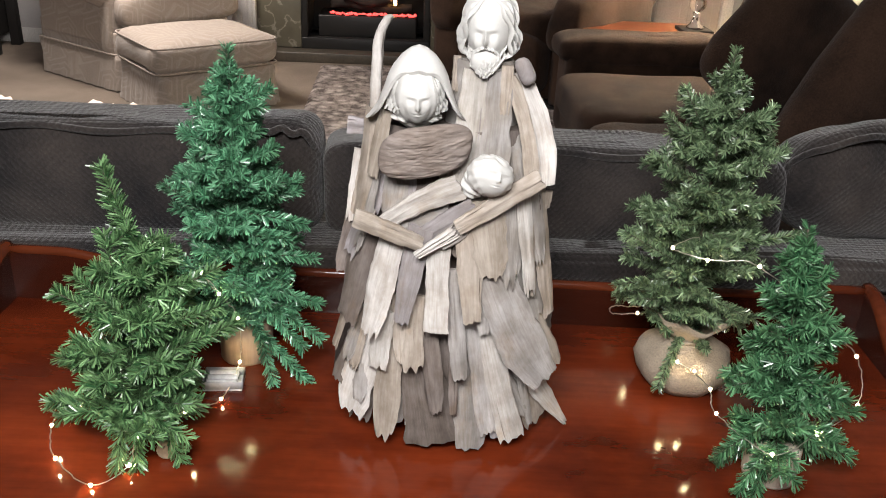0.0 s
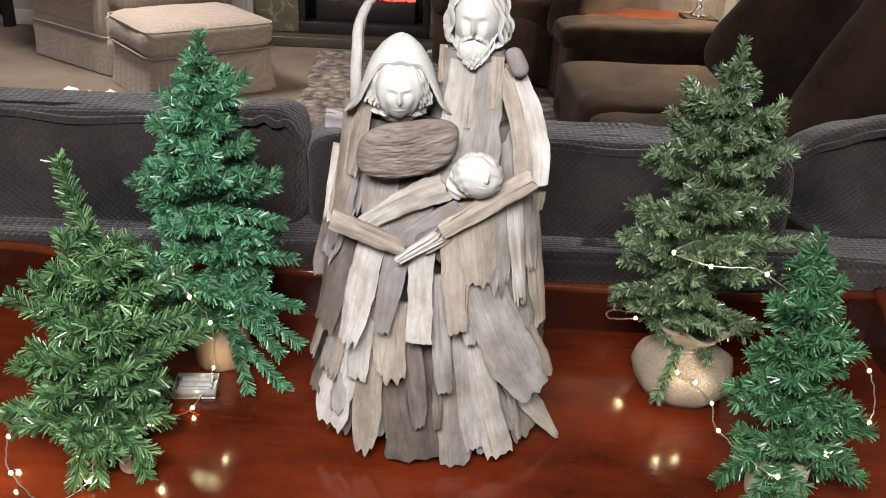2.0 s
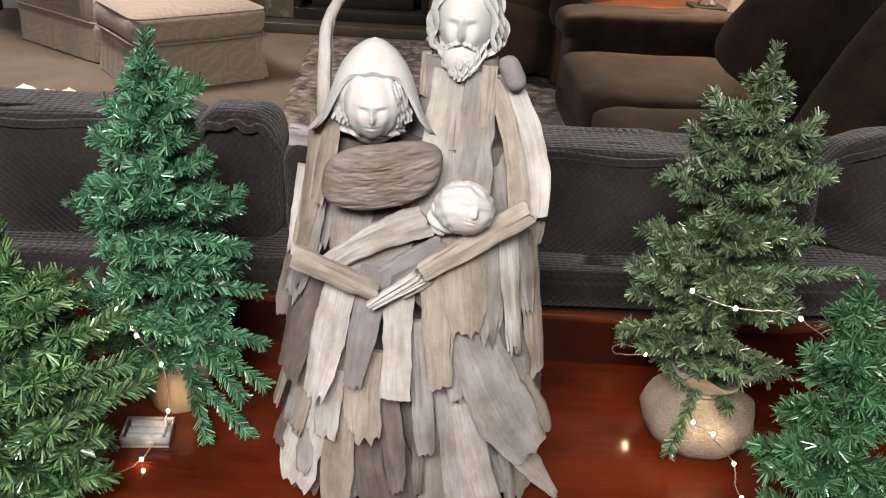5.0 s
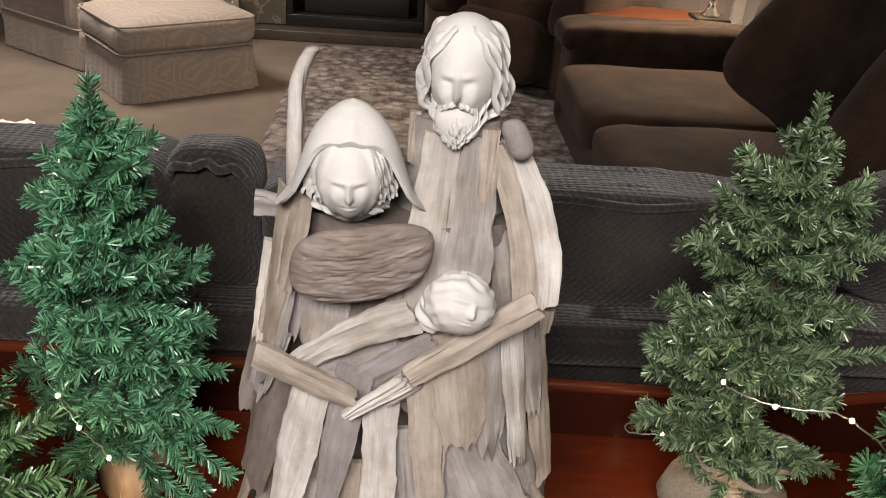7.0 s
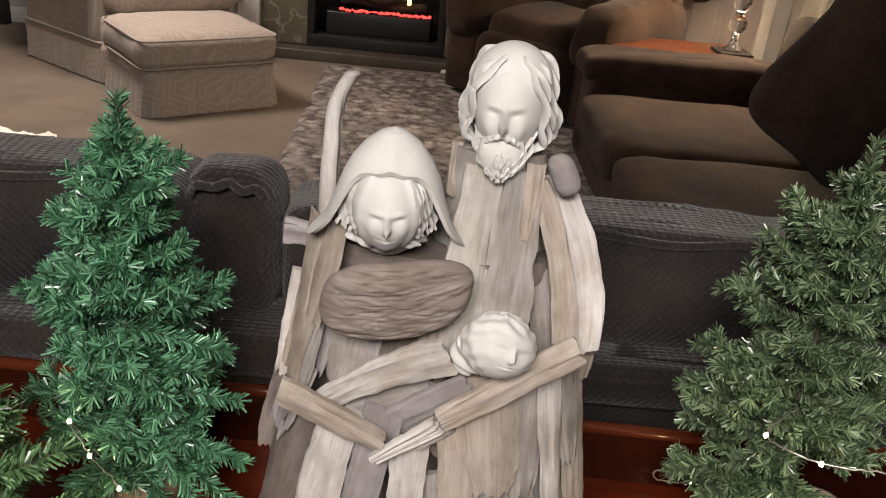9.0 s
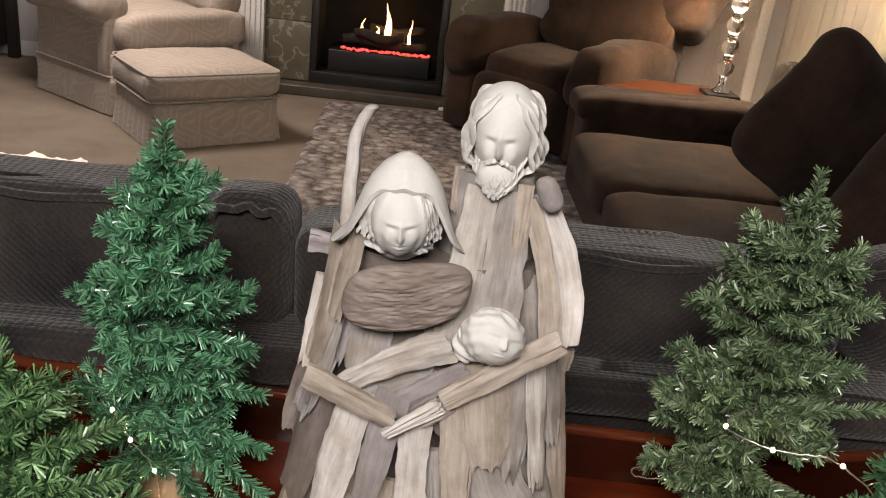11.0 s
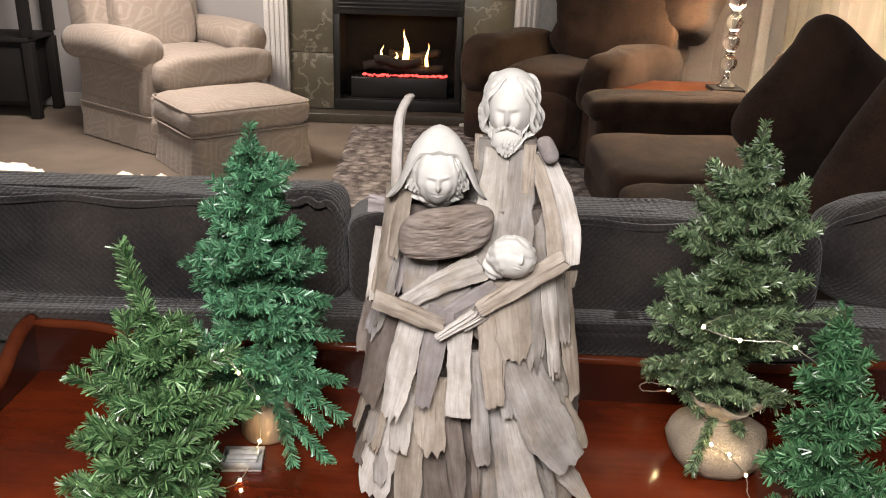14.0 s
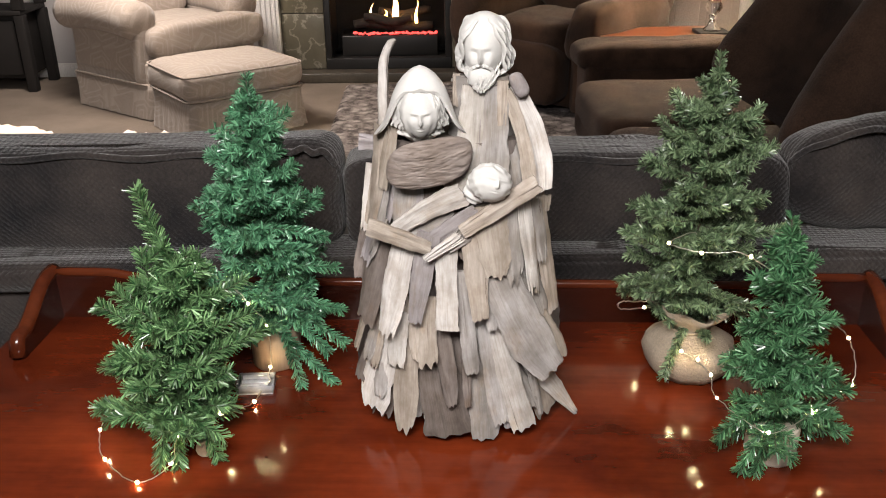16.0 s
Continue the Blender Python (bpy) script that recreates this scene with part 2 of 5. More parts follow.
# the pale foot wood without that darkening
BIRCH_PALE = surface("pale_turned_wood", (0.52, 0.45, 0.35), (0.64, 0.57, 0.47), 14, 0.6, 0.15, 0.002, 120, (1, 1, 0.15))
BARK = surface("wired_stem", (0.035, 0.03, 0.018), (0.06, 0.05, 0.03), 30, 0.8, 0.4, 0.002, 200)
NEEDLE_BLUE = needles("needles_emerald", (0.014, 0.082, 0.036), (0.200, 0.470, 0.270))
NEEDLE_GREEN = needles("needles_grass_green", (0.015, 0.066, 0.021), (0.215, 0.380, 0.165))
NEEDLE_OLIVE = needles("needles_olive", (0.013, 0.040, 0.015), (0.265, 0.370, 0.205))
NEEDLE_TEAL = needles("needles_deep_green", (0.010, 0.056, 0.021), (0.140, 0.310, 0.150))
BULB = glow("warm_led", (1.0, 0.72, 0.38), 90.0)
WIRE = surface("silver_wire", (0.62, 0.58, 0.50), (0.75, 0.70, 0.62), 30, 0.3, 0.05, 0.001, 300, metal=0.8)
CASE = surface("clear_grey_plastic", (0.30, 0.31, 0.34), (0.40, 0.41, 0.44), 8, 0.2, 0.03, 0.001, 80)
CELL = surface("battery_steel", (0.72, 0.73, 0.78), (0.80, 0.81, 0.85), 9, 0.2, 0.02, 0.001, 90, metal=0.25)


def glass():
    m, nt, n, l, b = nodes_of("crystal")
    b.inputs["Base Color"].default_value = (0.96, 0.97, 1.0, 1)
    b.inputs["Transmission Weight"].default_value = 1.0
    b.inputs["Roughness"].default_value = 0.02
    b.inputs["IOR"].default_value = 1.48
    return m


CRYSTAL = glass()


# ---- mesh helpers ----
def link_mesh(name, bm, mats, parent=None, smooth=True, label="", base=None):
    me = bpy.data.meshes.new(name)
    bmesh.ops.recalc_face_normals(bm, faces=bm.faces)
    for f in bm.faces:
        f.smooth = smooth
    bm.to_mesh(me)
    bm.free()
    for mt in mats if isinstance(mats, (list, tuple)) else [mats]:
        me.materials.append(mt)
    ob = new(name, me)
    if parent:
        ob.parent = parent
    if base is not None:
        ob.matrix_basis = base
    if label:
        tagged(ob, label)
    return ob


def part(name, bm, material, parent, label="", smooth=True, base=None):
    return link_mesh(name, bm, material, parent, smooth, label, base)


def thing(name, m, label, category, group="", kind=""):
    e = new(name)
    e.matrix_basis = m
    e.empty_display_size = 0.05
    return tagged(e, label, category, group, kind)


def box_bm(x0, x1, y0, y1, z0, z1, bevel=0.0, seg=2, bm=None):
    bm = bm or bmesh.new()
    g = bmesh.ops.create_cube(bm, size=1.0, matrix=Matrix.LocRotScale(((x0 + x1) / 2, (y0 + y1) / 2, (z0 + z1) / 2), None, (x1 - x0, y1 - y0, z1 - z0)))
    if bevel:
        edges = list({e for v in g["verts"] for e in v.link_edges})
        bmesh.ops.bevel(bm, geom=edges, offset=bevel, segments=seg, affect="EDGES", profile=0.6)
    return bm


def lathe_bm(profile, n=32, bm=None, centre=(0, 0, 0), wobble=None):
    """Profile of (radius, height), turned about z."""
    bm = bm or bmesh.new()
    rings = []
    for r, z in profile:
        ring = []
        for i in range(n):
            a = 2 * math.pi * i / n
            k = wobble(a, z) if wobble else 1.0
            ring.append(bm.verts.new((centre[0] + r * k * math.cos(a), centre[1] + r * k * math.sin(a), centre[2] + z)))
        rings.append(ring)
    for p, q in zip(rings, rings[1:]):
        for i in range(n):
            bm.faces.new((p[i], p[(i + 1) % n], q[(i + 1) % n], q[i]))
    bm.faces.new(rings[0])
    bm.faces.new(rings[-1])
    return bm


def tube_bm(points, radius, n=6, bm=None):
    bm = bm or bmesh.new()
    pts = [Vector(p) for p in points]
    rings = []
    for i, p in enumerate(pts):
        d = (pts[min(i + 1, len(pts) - 1)] - pts[max(i - 1, 0)]).normalized()
        u = d.cross(Vector((0.31, 0.17, 0.93))).normalized()
        v = d.cross(u)
        r = radius(i / (len(pts) - 1)) if callable(radius) else radius
        rings.append([bm.verts.new(p + r * (math.cos(2 * math.pi * k / n) * u + math.sin(2 * math.pi * k / n) * v)) for k in range(n)])
    for a, b in zip(rings, rings[1:]):
        for k in range(n):
            bm.faces.new((a[k], a[(k + 1) % n], b[(k + 1) % n], b[k]))
    bm.faces.new(rings[0])
    bm.faces.new(rings[-1])
    return bm


def smooth_path(points, per=8):
    """A Catmull-Rom curve through the points."""
    p = [Vector(q) for q in points]
    p = [2 * p[0] - p[1]] + p + [2 * p[-1] - p[-2]]
    out = []
    for i in range(1, len(p) - 2):
        for k in range(per):
            t = k / per
            out.append(0.5 * (2 * p[i] + (p[i + 1] - p[i - 1]) * t + (2 * p[i - 1] - 5 * p[i] + 4 * p[i + 1] - p[i + 2]) * t * t + (3 * p[i] - p[i - 1] - 3 * p[i + 1] + p[i + 2]) * t ** 3))
    return out + [p[-2]]


def bell_gap(t):
    return math.exp(-((t - 0.72) / 0.09) ** 2)


def sgn_pow(v, e):
    return math.copysign(abs(v) ** e, v)


def cushion_bm(w, d, h, ex=0.35, ez=0.5, nu=48, nv=24, wrinkle=0.01, freq=5.0, seed=0.0, sag=0.0, bm=None, centre=(0, 0, 0)):
    """A stuffed cushion: a superellipsoid with soft creases; w, d, h are its full sizes."""
    bm = bm or bmesh.new()
    rows = []
    for j in range(1, nv):
        el = -math.pi / 2 + math.pi * j / nv
        ce, se = sgn_pow(math.cos(el), ez), sgn_pow(math.sin(el), ez)
        row = []
        for i in range(nu):
            a = 2 * math.pi * i / nu
            x, y, z = w / 2 * ce * sgn_pow(math.cos(a), ex), d / 2 * ce * sgn_pow(math.sin(a), ex), h / 2 * se
            k = wrinkle * (noise.noise(Vector((x * freq + seed, y * freq, z * freq * 1.3))) + 0.5 * noise.noise(Vector((x * freq * 2.7, y * freq * 2.7 + seed, z * freq * 3))))
            n = Vector((x / w, y / d, z / h)).normalized()
            z -= sag * (1 - (2 * x / w) ** 2) if z > 0 else 0
            row.append(bm.verts.new(Vector((x, y, z)) + n * k + Vector(centre)))
        rows.append(row)
    for p, q in zip(rows, rows[1:]):
        for i in range(nu):
            bm.faces.new((p[i], p[(i + 1) % nu], q[(i + 1) % nu], q[i]))
    bm.faces.new(rows[0])
    bm.faces.new(rows[-1])
    return bm


# ---- the room ----
X0, X1, Y0, Y1, TOP = -4.45, 2.95, -2.6, 7.35, 2.5
bm = box_bm(X0 - 0.1, X1 + 0.1, Y0 - 0.1, Y1 + 0.1, -0.1, 0.0)
tagged(link_mesh("floor", bm, CARPET, smooth=False), "beige cut-pile carpet over the living room floor", "floor", kind="structure")
bm = box_bm(X0 - 0.1, X1 + 0.1, Y0 - 0.1, Y1 + 0.1, TOP, TOP + 0.1)
tagged(link_mesh("ceiling", bm, WALL, smooth=False), "plain off-white painted ceiling", "ceiling", kind="structure")
bm = box_bm(X1, X1 + 0.1, Y0, Y1, 0, TOP)
tagged(link_mesh("wall_east", bm, WALL, smooth=False), "pale painted side wall", "wall", kind="structure")
bm = box_bm(X0, X1, Y0 - 0.1, Y0, 0, TOP)
tagged(link_mesh("wall_south", bm, WALL, smooth=False), "pale painted wall behind the table", "wall", kind="structure")
# unseen west wall; its narrow opening is added to let outside light in
WY0, WY1, WZ0, WZ1 = 5.55, 6.1, 1.2, 1.5
bm = box_bm(X0 - 0.1, X0, Y0, WY0, 0, TOP)
box_bm(X0 - 0.1, X0, WY1, Y1, 0, TOP, bm=bm)
box_bm(X0 - 0.1, X0, WY0, WY1, 0, WZ0, bm=bm)
box_bm(X0 - 0.1, X0, WY0, WY1, WZ1, TOP, bm=bm)
tagged(link_mesh("wall_west", bm, WALL, smooth=False), "pale painted side wall with a small added opening", "wall", kind="structure")
# north wall, with the firebox opening
FX0, FX1, FZ0, FZ1, FY = -0.88, 0.17, 0.08, 1.02, 7.13
OX0, OX1, OZ0, OZ1 = -0.83, 0.12, 0.17, 0.86
bm = box_bm(X0, OX0, Y1, Y1 + 0.1, 0, TOP)
box_bm(OX1, X1, Y1, Y1 + 0.1, 0, TOP, bm=bm)
box_bm(OX0, OX1, Y1, Y1 + 0.1, OZ1, TOP, bm=bm)
box_bm(OX0, OX1, Y1, Y1 + 0.1, 0, OZ0, bm=bm)
tagged(link_mesh("wall_north", bm, WALL, smooth=False), "pale grey painted wall behind the fireplace", "wall", kind="structure")
bm = box_bm(X0, -1.62, Y1 - 0.018, Y1, 0.0, 0.12, 0.006)
tagged(link_mesh("baseboard", bm, TRIM), "white painted skirting board", "baseboard", kind="structure")
bm = box_bm(0.95, X1, Y1 - 0.018, Y1, 0.0, 0.12, 0.006)
tagged(link_mesh("baseboard", bm, TRIM), "white painted skirting board", "baseboard", kind="structure")

# fireplace
fire = thing("fireplace", pose(0, 0, 0), "black gas fireplace in veined stone with white fluted surround", "fireplace")
bm = box_bm(FX0, FX1, FY, FY + 0.04, OZ1, FZ1, 0.004)
part("top_panel", bm, BLACK, fire)
part("lower_panel", box_bm(FX0, FX1, FY, FY + 0.04, FZ0, OZ0, 0.004), BLACK, fire)
part("front_frame", box_bm(OX1, FX1, FY, FY + 0.04, OZ0, OZ1, 0.004), BLACK, fire)
part("front_frame", box_bm(FX0, OX0, FY, FY + 0.04, OZ0, OZ1, 0.004), BLACK, fire)
for k in range(3):
    part("louvre", box_bm(FX0 + 0.04, FX1 - 0.04, FY - 0.012, FY + 0.002, 0.905 + 0.03 * k, 0.92 + 0.03 * k, 0.004), BLACK, fire)
for x0, x1, y0, z0, z1 in ((OX0, OX1, FY + 0.5, OZ0, OZ1), (OX0 - 0.02, OX0, FY + 0.04, OZ0 - 0.02, OZ1 + 0.02), (OX1, OX1 + 0.02, FY + 0.04, OZ0 - 0.02, OZ1 + 0.02), (OX0, OX1, FY + 0.04, OZ0 - 0.02, OZ0), (OX0, OX1, FY + 0.04, OZ1, OZ1 + 0.02)):
    part("firebox_panel", box_bm(x0, x1, y0, FY + 0.52, z0, z1), BRICK_SOOT, fire, smooth=False)
for sx0, sx1, rows in ((-1.24, FX0 - 0.003, 3), (FX1 + 0.003, 0.58, 3)):
    for k in range(rows):
        part("stone_tile", box_bm(sx0, sx1, FY + 0.01, Y1 - 0.005, 0.085 + 0.46 * k, 0.54 + 0.46 * k, 0.004), STONE, fire)
part("stone_tile", box_bm(FX0, FX1, FY + 0.045, Y1 - 0.005, FZ1 + 0.003, 1.45, 0.004), STONE, fire)
for px in (-1.43, 0.585):
    bm = box_bm(px, px + 0.19, FY - 0.05, Y1 - 0.004, 0.0, 1.46, 0.004)
    pil = part("pilaster", bm, TRIM, fire, "white fluted pilaster")
    part("plinth", box_bm(px - 0.012, px + 0.202, FY - 0.065, FY - 0.05, 0.0, 0.2, 0.006), TRIM, pil)
    for k in range(4):
        part("flute", box_bm(px + 0.024 + 0.04 * k, px + 0.046 + 0.04 * k, FY - 0.062, FY - 0.05, 0.24, 1.4, 0.005), TRIM, pil)
part("side_panel", box_bm(0.782, 1.16, FY + 0.10, Y1 - 0.006, 0.0, 1.46, 0.004), TRIM, fire, "white painted panel beside the pilaster")
part("mantel", box_bm(-1.6, 0.95, FY - 0.2, Y1 - 0.004, 1.465, 1.53, 0.012), TRIM, fire)
part("hearth", box_bm(-1.44, 0.79, FY - 0.16, FY + 0.12, 0.0, 0.08, 0.008), HEARTH, fire, "dark slate hearth slab")
logs = thing("gas_logs", pose(0, 0, 0), "blackened ceramic gas logs with flames above a glowing ember bed", "logs")
for x0, x1, y, z, r in ((-0.66, 0.02, FY + 0.26, 0.40, 0.045), (-0.56, -0.16, FY + 0.2, 0.46, 0.038), (-0.44, 0.0, FY + 0.32, 0.50, 0.036)):
    pts = [(x0 + (x1 - x0) * i / 8, y + 0.02 * math.sin(i * 1.1), z + 0.02 * math.sin(i * 0.7 + x0 * 9)) for i in range(9)]
    part("log", tube_bm(pts, lambda t, r=r: r * (0.8 + 0.25 * math.sin(3.14 * t) + 0.05 * math.sin(23 * t)), 10), LOG, logs)
part("grate", box_bm(OX0 + 0.08, OX1 - 0.06, FY + 0.08, FY + 0.42, OZ0, 0.345, 0.01), BLACK, logs)
random.seed(5)
for k in range(46):
    x, s = -0.645 + 0.69 * k / 45, random.uniform(0.007, 0.015)
    bm = bmesh.new()
    bmesh.ops.create_icosphere(bm, subdivisions=1, radius=s, matrix=pose(x, FY + 0.075 + random.uniform(-0.01, 0.02), 0.357 + random.uniform(0, 0.012)))
    part("ember", bm, EMBER, logs)
for x, y, z, hgt, r in ((-0.30, 0.25, 0.47, 0.25, 0.042), (-0.50, 0.24, 0.46, 0.13, 0.018), (-0.12, 0.22, 0.42, 0.2, 0.02), (-0.38, 0.2, 0.46, 0.08, 0.022), (-0.2, 0.22, 0.44, 0.05, 0.03)):
    pts = [(x + 0.02 * math.sin(5 * t + x * 20) * t, FY + y, z + hgt * t) for t in [i / 10 for i in range(11)]]
    part("flame", tube_bm(pts, lambda t, r=r: r * (0.25 + 1.6 * t * (1 - t) ** 1.2 + 0.4 * (1 - t)) * (1.02 - t), 10), FLAME, logs, "bright orange gas flame")

# white panelled door in the north wall
door = thing("door_1", pose(0, 0, 0), "white painted panelled door, shut, in a white casing", "door", kind="structure")
part("leaf", box_bm(2.0, 2.62, Y1 - 0.05, Y1 - 0.012, 0.01, 2.04, 0.004), DOOR_SHADED, door)
for x0 in (2.07, 2.34):
    for z0, z1 in ((0.2, 0.85), (1.0, 1.85)):
        part("raised_panel", box_bm(x0, x0 + 0.21, Y1 - 0.06, Y1 - 0.05, z0, z1, 0.007), DOOR_SHADED, door)
for x0, x1 in ((1.9, 1.995), (2.625, 2.72)):
    part("casing", box_bm(x0, x1, Y1 - 0.07, Y1 - 0.004, 0, 2.14, 0.008), TRIM, door)
part("casing", box_bm(1.9, 2.72, Y1 - 0.07, Y1 - 0.004, 2.144, 2.23, 0.008), TRIM, door)

# curtain along the east wall
bm = bmesh.new()
cols = []
for i in range(240):
    y = 3.2 + 4.0 * i / 239
    x = 2.83 + 0.035 * math.sin(y * 34 + 1.5 * math.sin(y * 5)) + 0.012 * math.sin(y * 71)
    cols.append([bm.verts.new((x + 0.01 * math.sin(z * 2 + y * 8), y, z)) for z in (0.03, 0.8, 1.6, 2.35)])
for a, b in zip(cols, cols[1:]):
    for k in range(3):
        bm.faces.new((a[k], b[k], b[k + 1], a[k + 1]))
bmesh.ops.solidify(bm, geom=bm.faces[:], thickness=0.004)
cur = thing("curtain", pose(0, 0, 0), "long cream curtain hanging in soft folds", "curtain")
part("cloth", bm, CURTAIN, cur)
part("rod", tube_bm([(2.83, 3.1, 2.36), (2.83, 5, 2.36), (2.83, 7.25, 2.36)], 0.012, 10), BLACK, cur)

# rug
bm = bmesh.new()
NX, NY = 60, 90
grid = [[bm.verts.new((-0.70 + 1.75 * i / NX + 0.012 * noise.noise(Vector((i, j * 0.7, 3))), 4.05 + 2.8 * j / NY + 0.012 * noise.noise(Vector((i * 0.7, j, 9))),
        0.022 + 0.010 * noise.noise(Vector((i * 0.63, j * 0.63, 0))) if 0 < i < NX and 0 < j < NY else 0.003)) for j in range(NY + 1)] for i in range(NX + 1)]
for i in range(NX):
    for j in range(NY):
        bm.faces.new((grid[i][j], grid[i + 1][j], grid[i + 1][j + 1], grid[i][j + 1]))
tagged(link_mesh("rug", bm, RUG), "shaggy rug mottled grey, brown and cream on the carpet", "rug")


# ---- armchair and ottoman ----
def skirt_bm(w, d, z0, z1, flare=0.02, bm=None):
    """A gathered cloth skirt round a rectangle, with kick pleats at the corners."""
    bm = bm or bmesh.new()
    path = []
    n = 26
    for (ax, ay), (bx, by) in (((-1, -1), (1, -1)), ((1, -1), (1, 1)), ((1, 1), (-1, 1)), ((-1, 1), (-1, -1))):
        for k in range(n):
            t = k / n
            path.append((ax + (bx - ax) * t, ay + (by - ay) * t, min(t, 1 - t)))
    rows = []
    for j in range(6):
        s = j / 5
        row = []
        for i, (u, v, e) in enumerate(path):
            pleat = -0.035 * math.exp(-(e / 0.03) ** 2) * (1 - s) + 0.006 * math.sin(i * 1.9) * (1 - s)
            k = flare * (1 - s) + pleat
            row.append(bm.verts.new((u * (w / 2 + k), v * (d / 2 + k), z0 + (z1 - z0) * s)))
        rows.append(row)
    m = len(path)
    for p, q in zip(rows, rows[1:]):
        for i in range(m):
            bm.faces.new((p[i], p[(i + 1) % m], q[(i + 1) % m], q[i]))
    bm.faces.new(rows[-1])
    return bm


ott = thing("ottoman", pose(-1.415, 5.745, 0, 0, 0, 36.5), "skirted ottoman in straw damask with a loose cushion", "ottoman")
part("base", box_bm(-0.37, 0.37, -0.30, 0.30, 0.04, 0.26, 0.02), DAMASK, ott)
part("skirt", skirt_bm(0.80, 0.65, 0.004, 0.264, 0.032), DAMASK, ott, "pleated damask skirt")
part("cushion", cushion_bm(0.86, 0.71, 0.23, 0.17, 0.50, 72, 26, 0.016, 6, 2.0, centre=(0, 0, 0.368)), DAMASK, ott)
for z in (0.285, 0.440):
    pts = [(0.424 * sgn_pow(math.cos(a), 0.16), 0.354 * sgn_pow(math.sin(a), 0.16), z) for a in [2 * math.pi * i / 96 for i in range(97)]]
    part("piping", tube_bm(pts, 0.007, 6), DAMASK, ott)

arm = thing("armchair", pose(-2.03, 6.53, 0, 0, 0, 52) @ Matrix.Diagonal((1.07, 1.06, 1.0, 1)), "roll-arm skirted armchair in straw-coloured damask", "armchair")
part("base", box_bm(-0.46, 0.46, -0.42, 0.43, 0.05, 0.40, 0.02), DAMASK, arm)
part("skirt", skirt_bm(0.95, 0.88, 0.010, 0.255, 0.020), DAMASK, arm, "pleated damask skirt")
pts = [(0.482 * sgn_pow(math.cos(a), 0.12), 0.447 * sgn_pow(math.sin(a), 0.12), 0.257) for a in [2 * math.pi * i / 96 for i in range(97)]]
part("piping", tube_bm(pts, 0.008, 6), DAMASK, arm)
seat = part("seat_cushion", cushion_bm(0.62, 0.74, 0.26, 0.2, 0.45, 56, 22, 0.014, 6, 4.0, centre=(0, -0.09, 0.535)), DAMASK, arm)
part("front_lobe", cushion_bm(0.93, 0.21, 0.255, 0.25, 0.45, 64, 22, 0.014, 6, 6.0, centre=(0.04, -0.40, 0.533)), DAMASK, seat)
for s in (-1, 1):
    bm = box_bm(s * 0.395 - 0.075, s * 0.395 + 0.075, -0.33, 0.40, 0.30, 0.68, 0.03)
    a = part("arm", bm, DAMASK, arm)
    pts = [(s * 0.435, -0.40 + 0.84 * t, 0.680 + 0.035 * math.sin(3 * t)) for t in [i / 20 for i in range(21)]]
    part("roll", tube_bm(pts, lambda t: 0.136 * min(1.0, 0.62 + 8 * t) * (1.0 - 0.12 * t), 24), DAMASK, a)
    part("arm_front", cushion_bm(0.17, 0.10, 0.50, 0.4, 0.4, 32, 20, 0.006, 6, 3.0, centre=(s * 0.405, -0.345, 0.47)), DAMASK, a)
part("backrest", cushion_bm(0.90, 0.28, 0.86, 0.3, 0.35, 56, 26, 0.012, 4, 7.0, centre=(0, 0, 0)), DAMASK, arm, base=pose(0, 0.36, 0.80, -10, 0, 0))
part("back_cushion", cushion_bm(0.62, 0.22, 0.54, 0.35, 0.45, 48, 22, 0.014, 6, 9.0), DAMASK, arm, base=pose(0, 0.19, 0.86, -14, 0, 0))

# black shelving unit by the north-west corner
desk = thing("shelving_unit", pose(-0.15, 0, 0), "black-stained wooden shelving unit with square posts and closed base", "shelf")
part("base_cabinet", box_bm(-4.10, -3.13, 6.86, 7.25, 0.10, 0.60, 0.006), ESPRESSO, desk)
for k in range(2):
    d = part("cabinet_door", box_bm(-4.08 + 0.48 * k, -3.62 + 0.48 * k, 6.84, 6.859, 0.13, 0.56, 0.006), ESPRESSO, desk)
    part("knob", lathe_bm([(0.006, 0.0), (0.006, 0.012), (0.014, 0.016), (0.012, 0.026)], 14), CHROME, d, base=pose(-3.66 + 0.12 * k, 6.839, 0.36, 90, 0, 0))
part("counter", box_bm(-4.16, -3.06, 6.80, 7.28, 0.604, 0.64, 0.006), ESPRESSO, desk)
for x in (-4.17, -3.12):
    for y in (6.80, 7.21):
        part("post", box_bm(x, x + 0.075, y, y + 0.075, 0, 0.603, 0.006), ESPRESSO, desk)
        part("post", box_bm(x, x + 0.075, y, y + 0.075, 0.642, 1.7, 0.006), ESPRESSO, desk)
for z in (1.2, 1.66):
    part("shelf", box_bm(-4.09, -3.125, 6.81, 7.27, z, z + 0.03, 0.005), ESPRESSO, desk)


# ---- recliner, side table, lamp ----
rec = thing("recliner", pose(0.97, 6.34, 0, 0, 0, -42) @ Matrix.Diagonal((1.30, 1.14, 1.22, 1)), "overstuffed brown plush recliner with padded arms", "recliner")
part("base", box_bm(-0.42, 0.42, -0.36, 0.40, 0.05, 0.36, 0.04), PLUSH_BROWN, rec)
part("footrest", cushion_bm(0.54, 0.2, 0.36, 0.4, 0.45, 40, 18, 0.015, 5, 1.0, centre=(0, -0.42, 0.25)), PLUSH_BROWN, rec)
part("seat", cushion_bm(0.56, 0.72, 0.26, 0.4, 0.5, 48, 20, 0.02, 5, 3.0, centre=(0, -0.1, 0.42)), PLUSH_BROWN, rec)
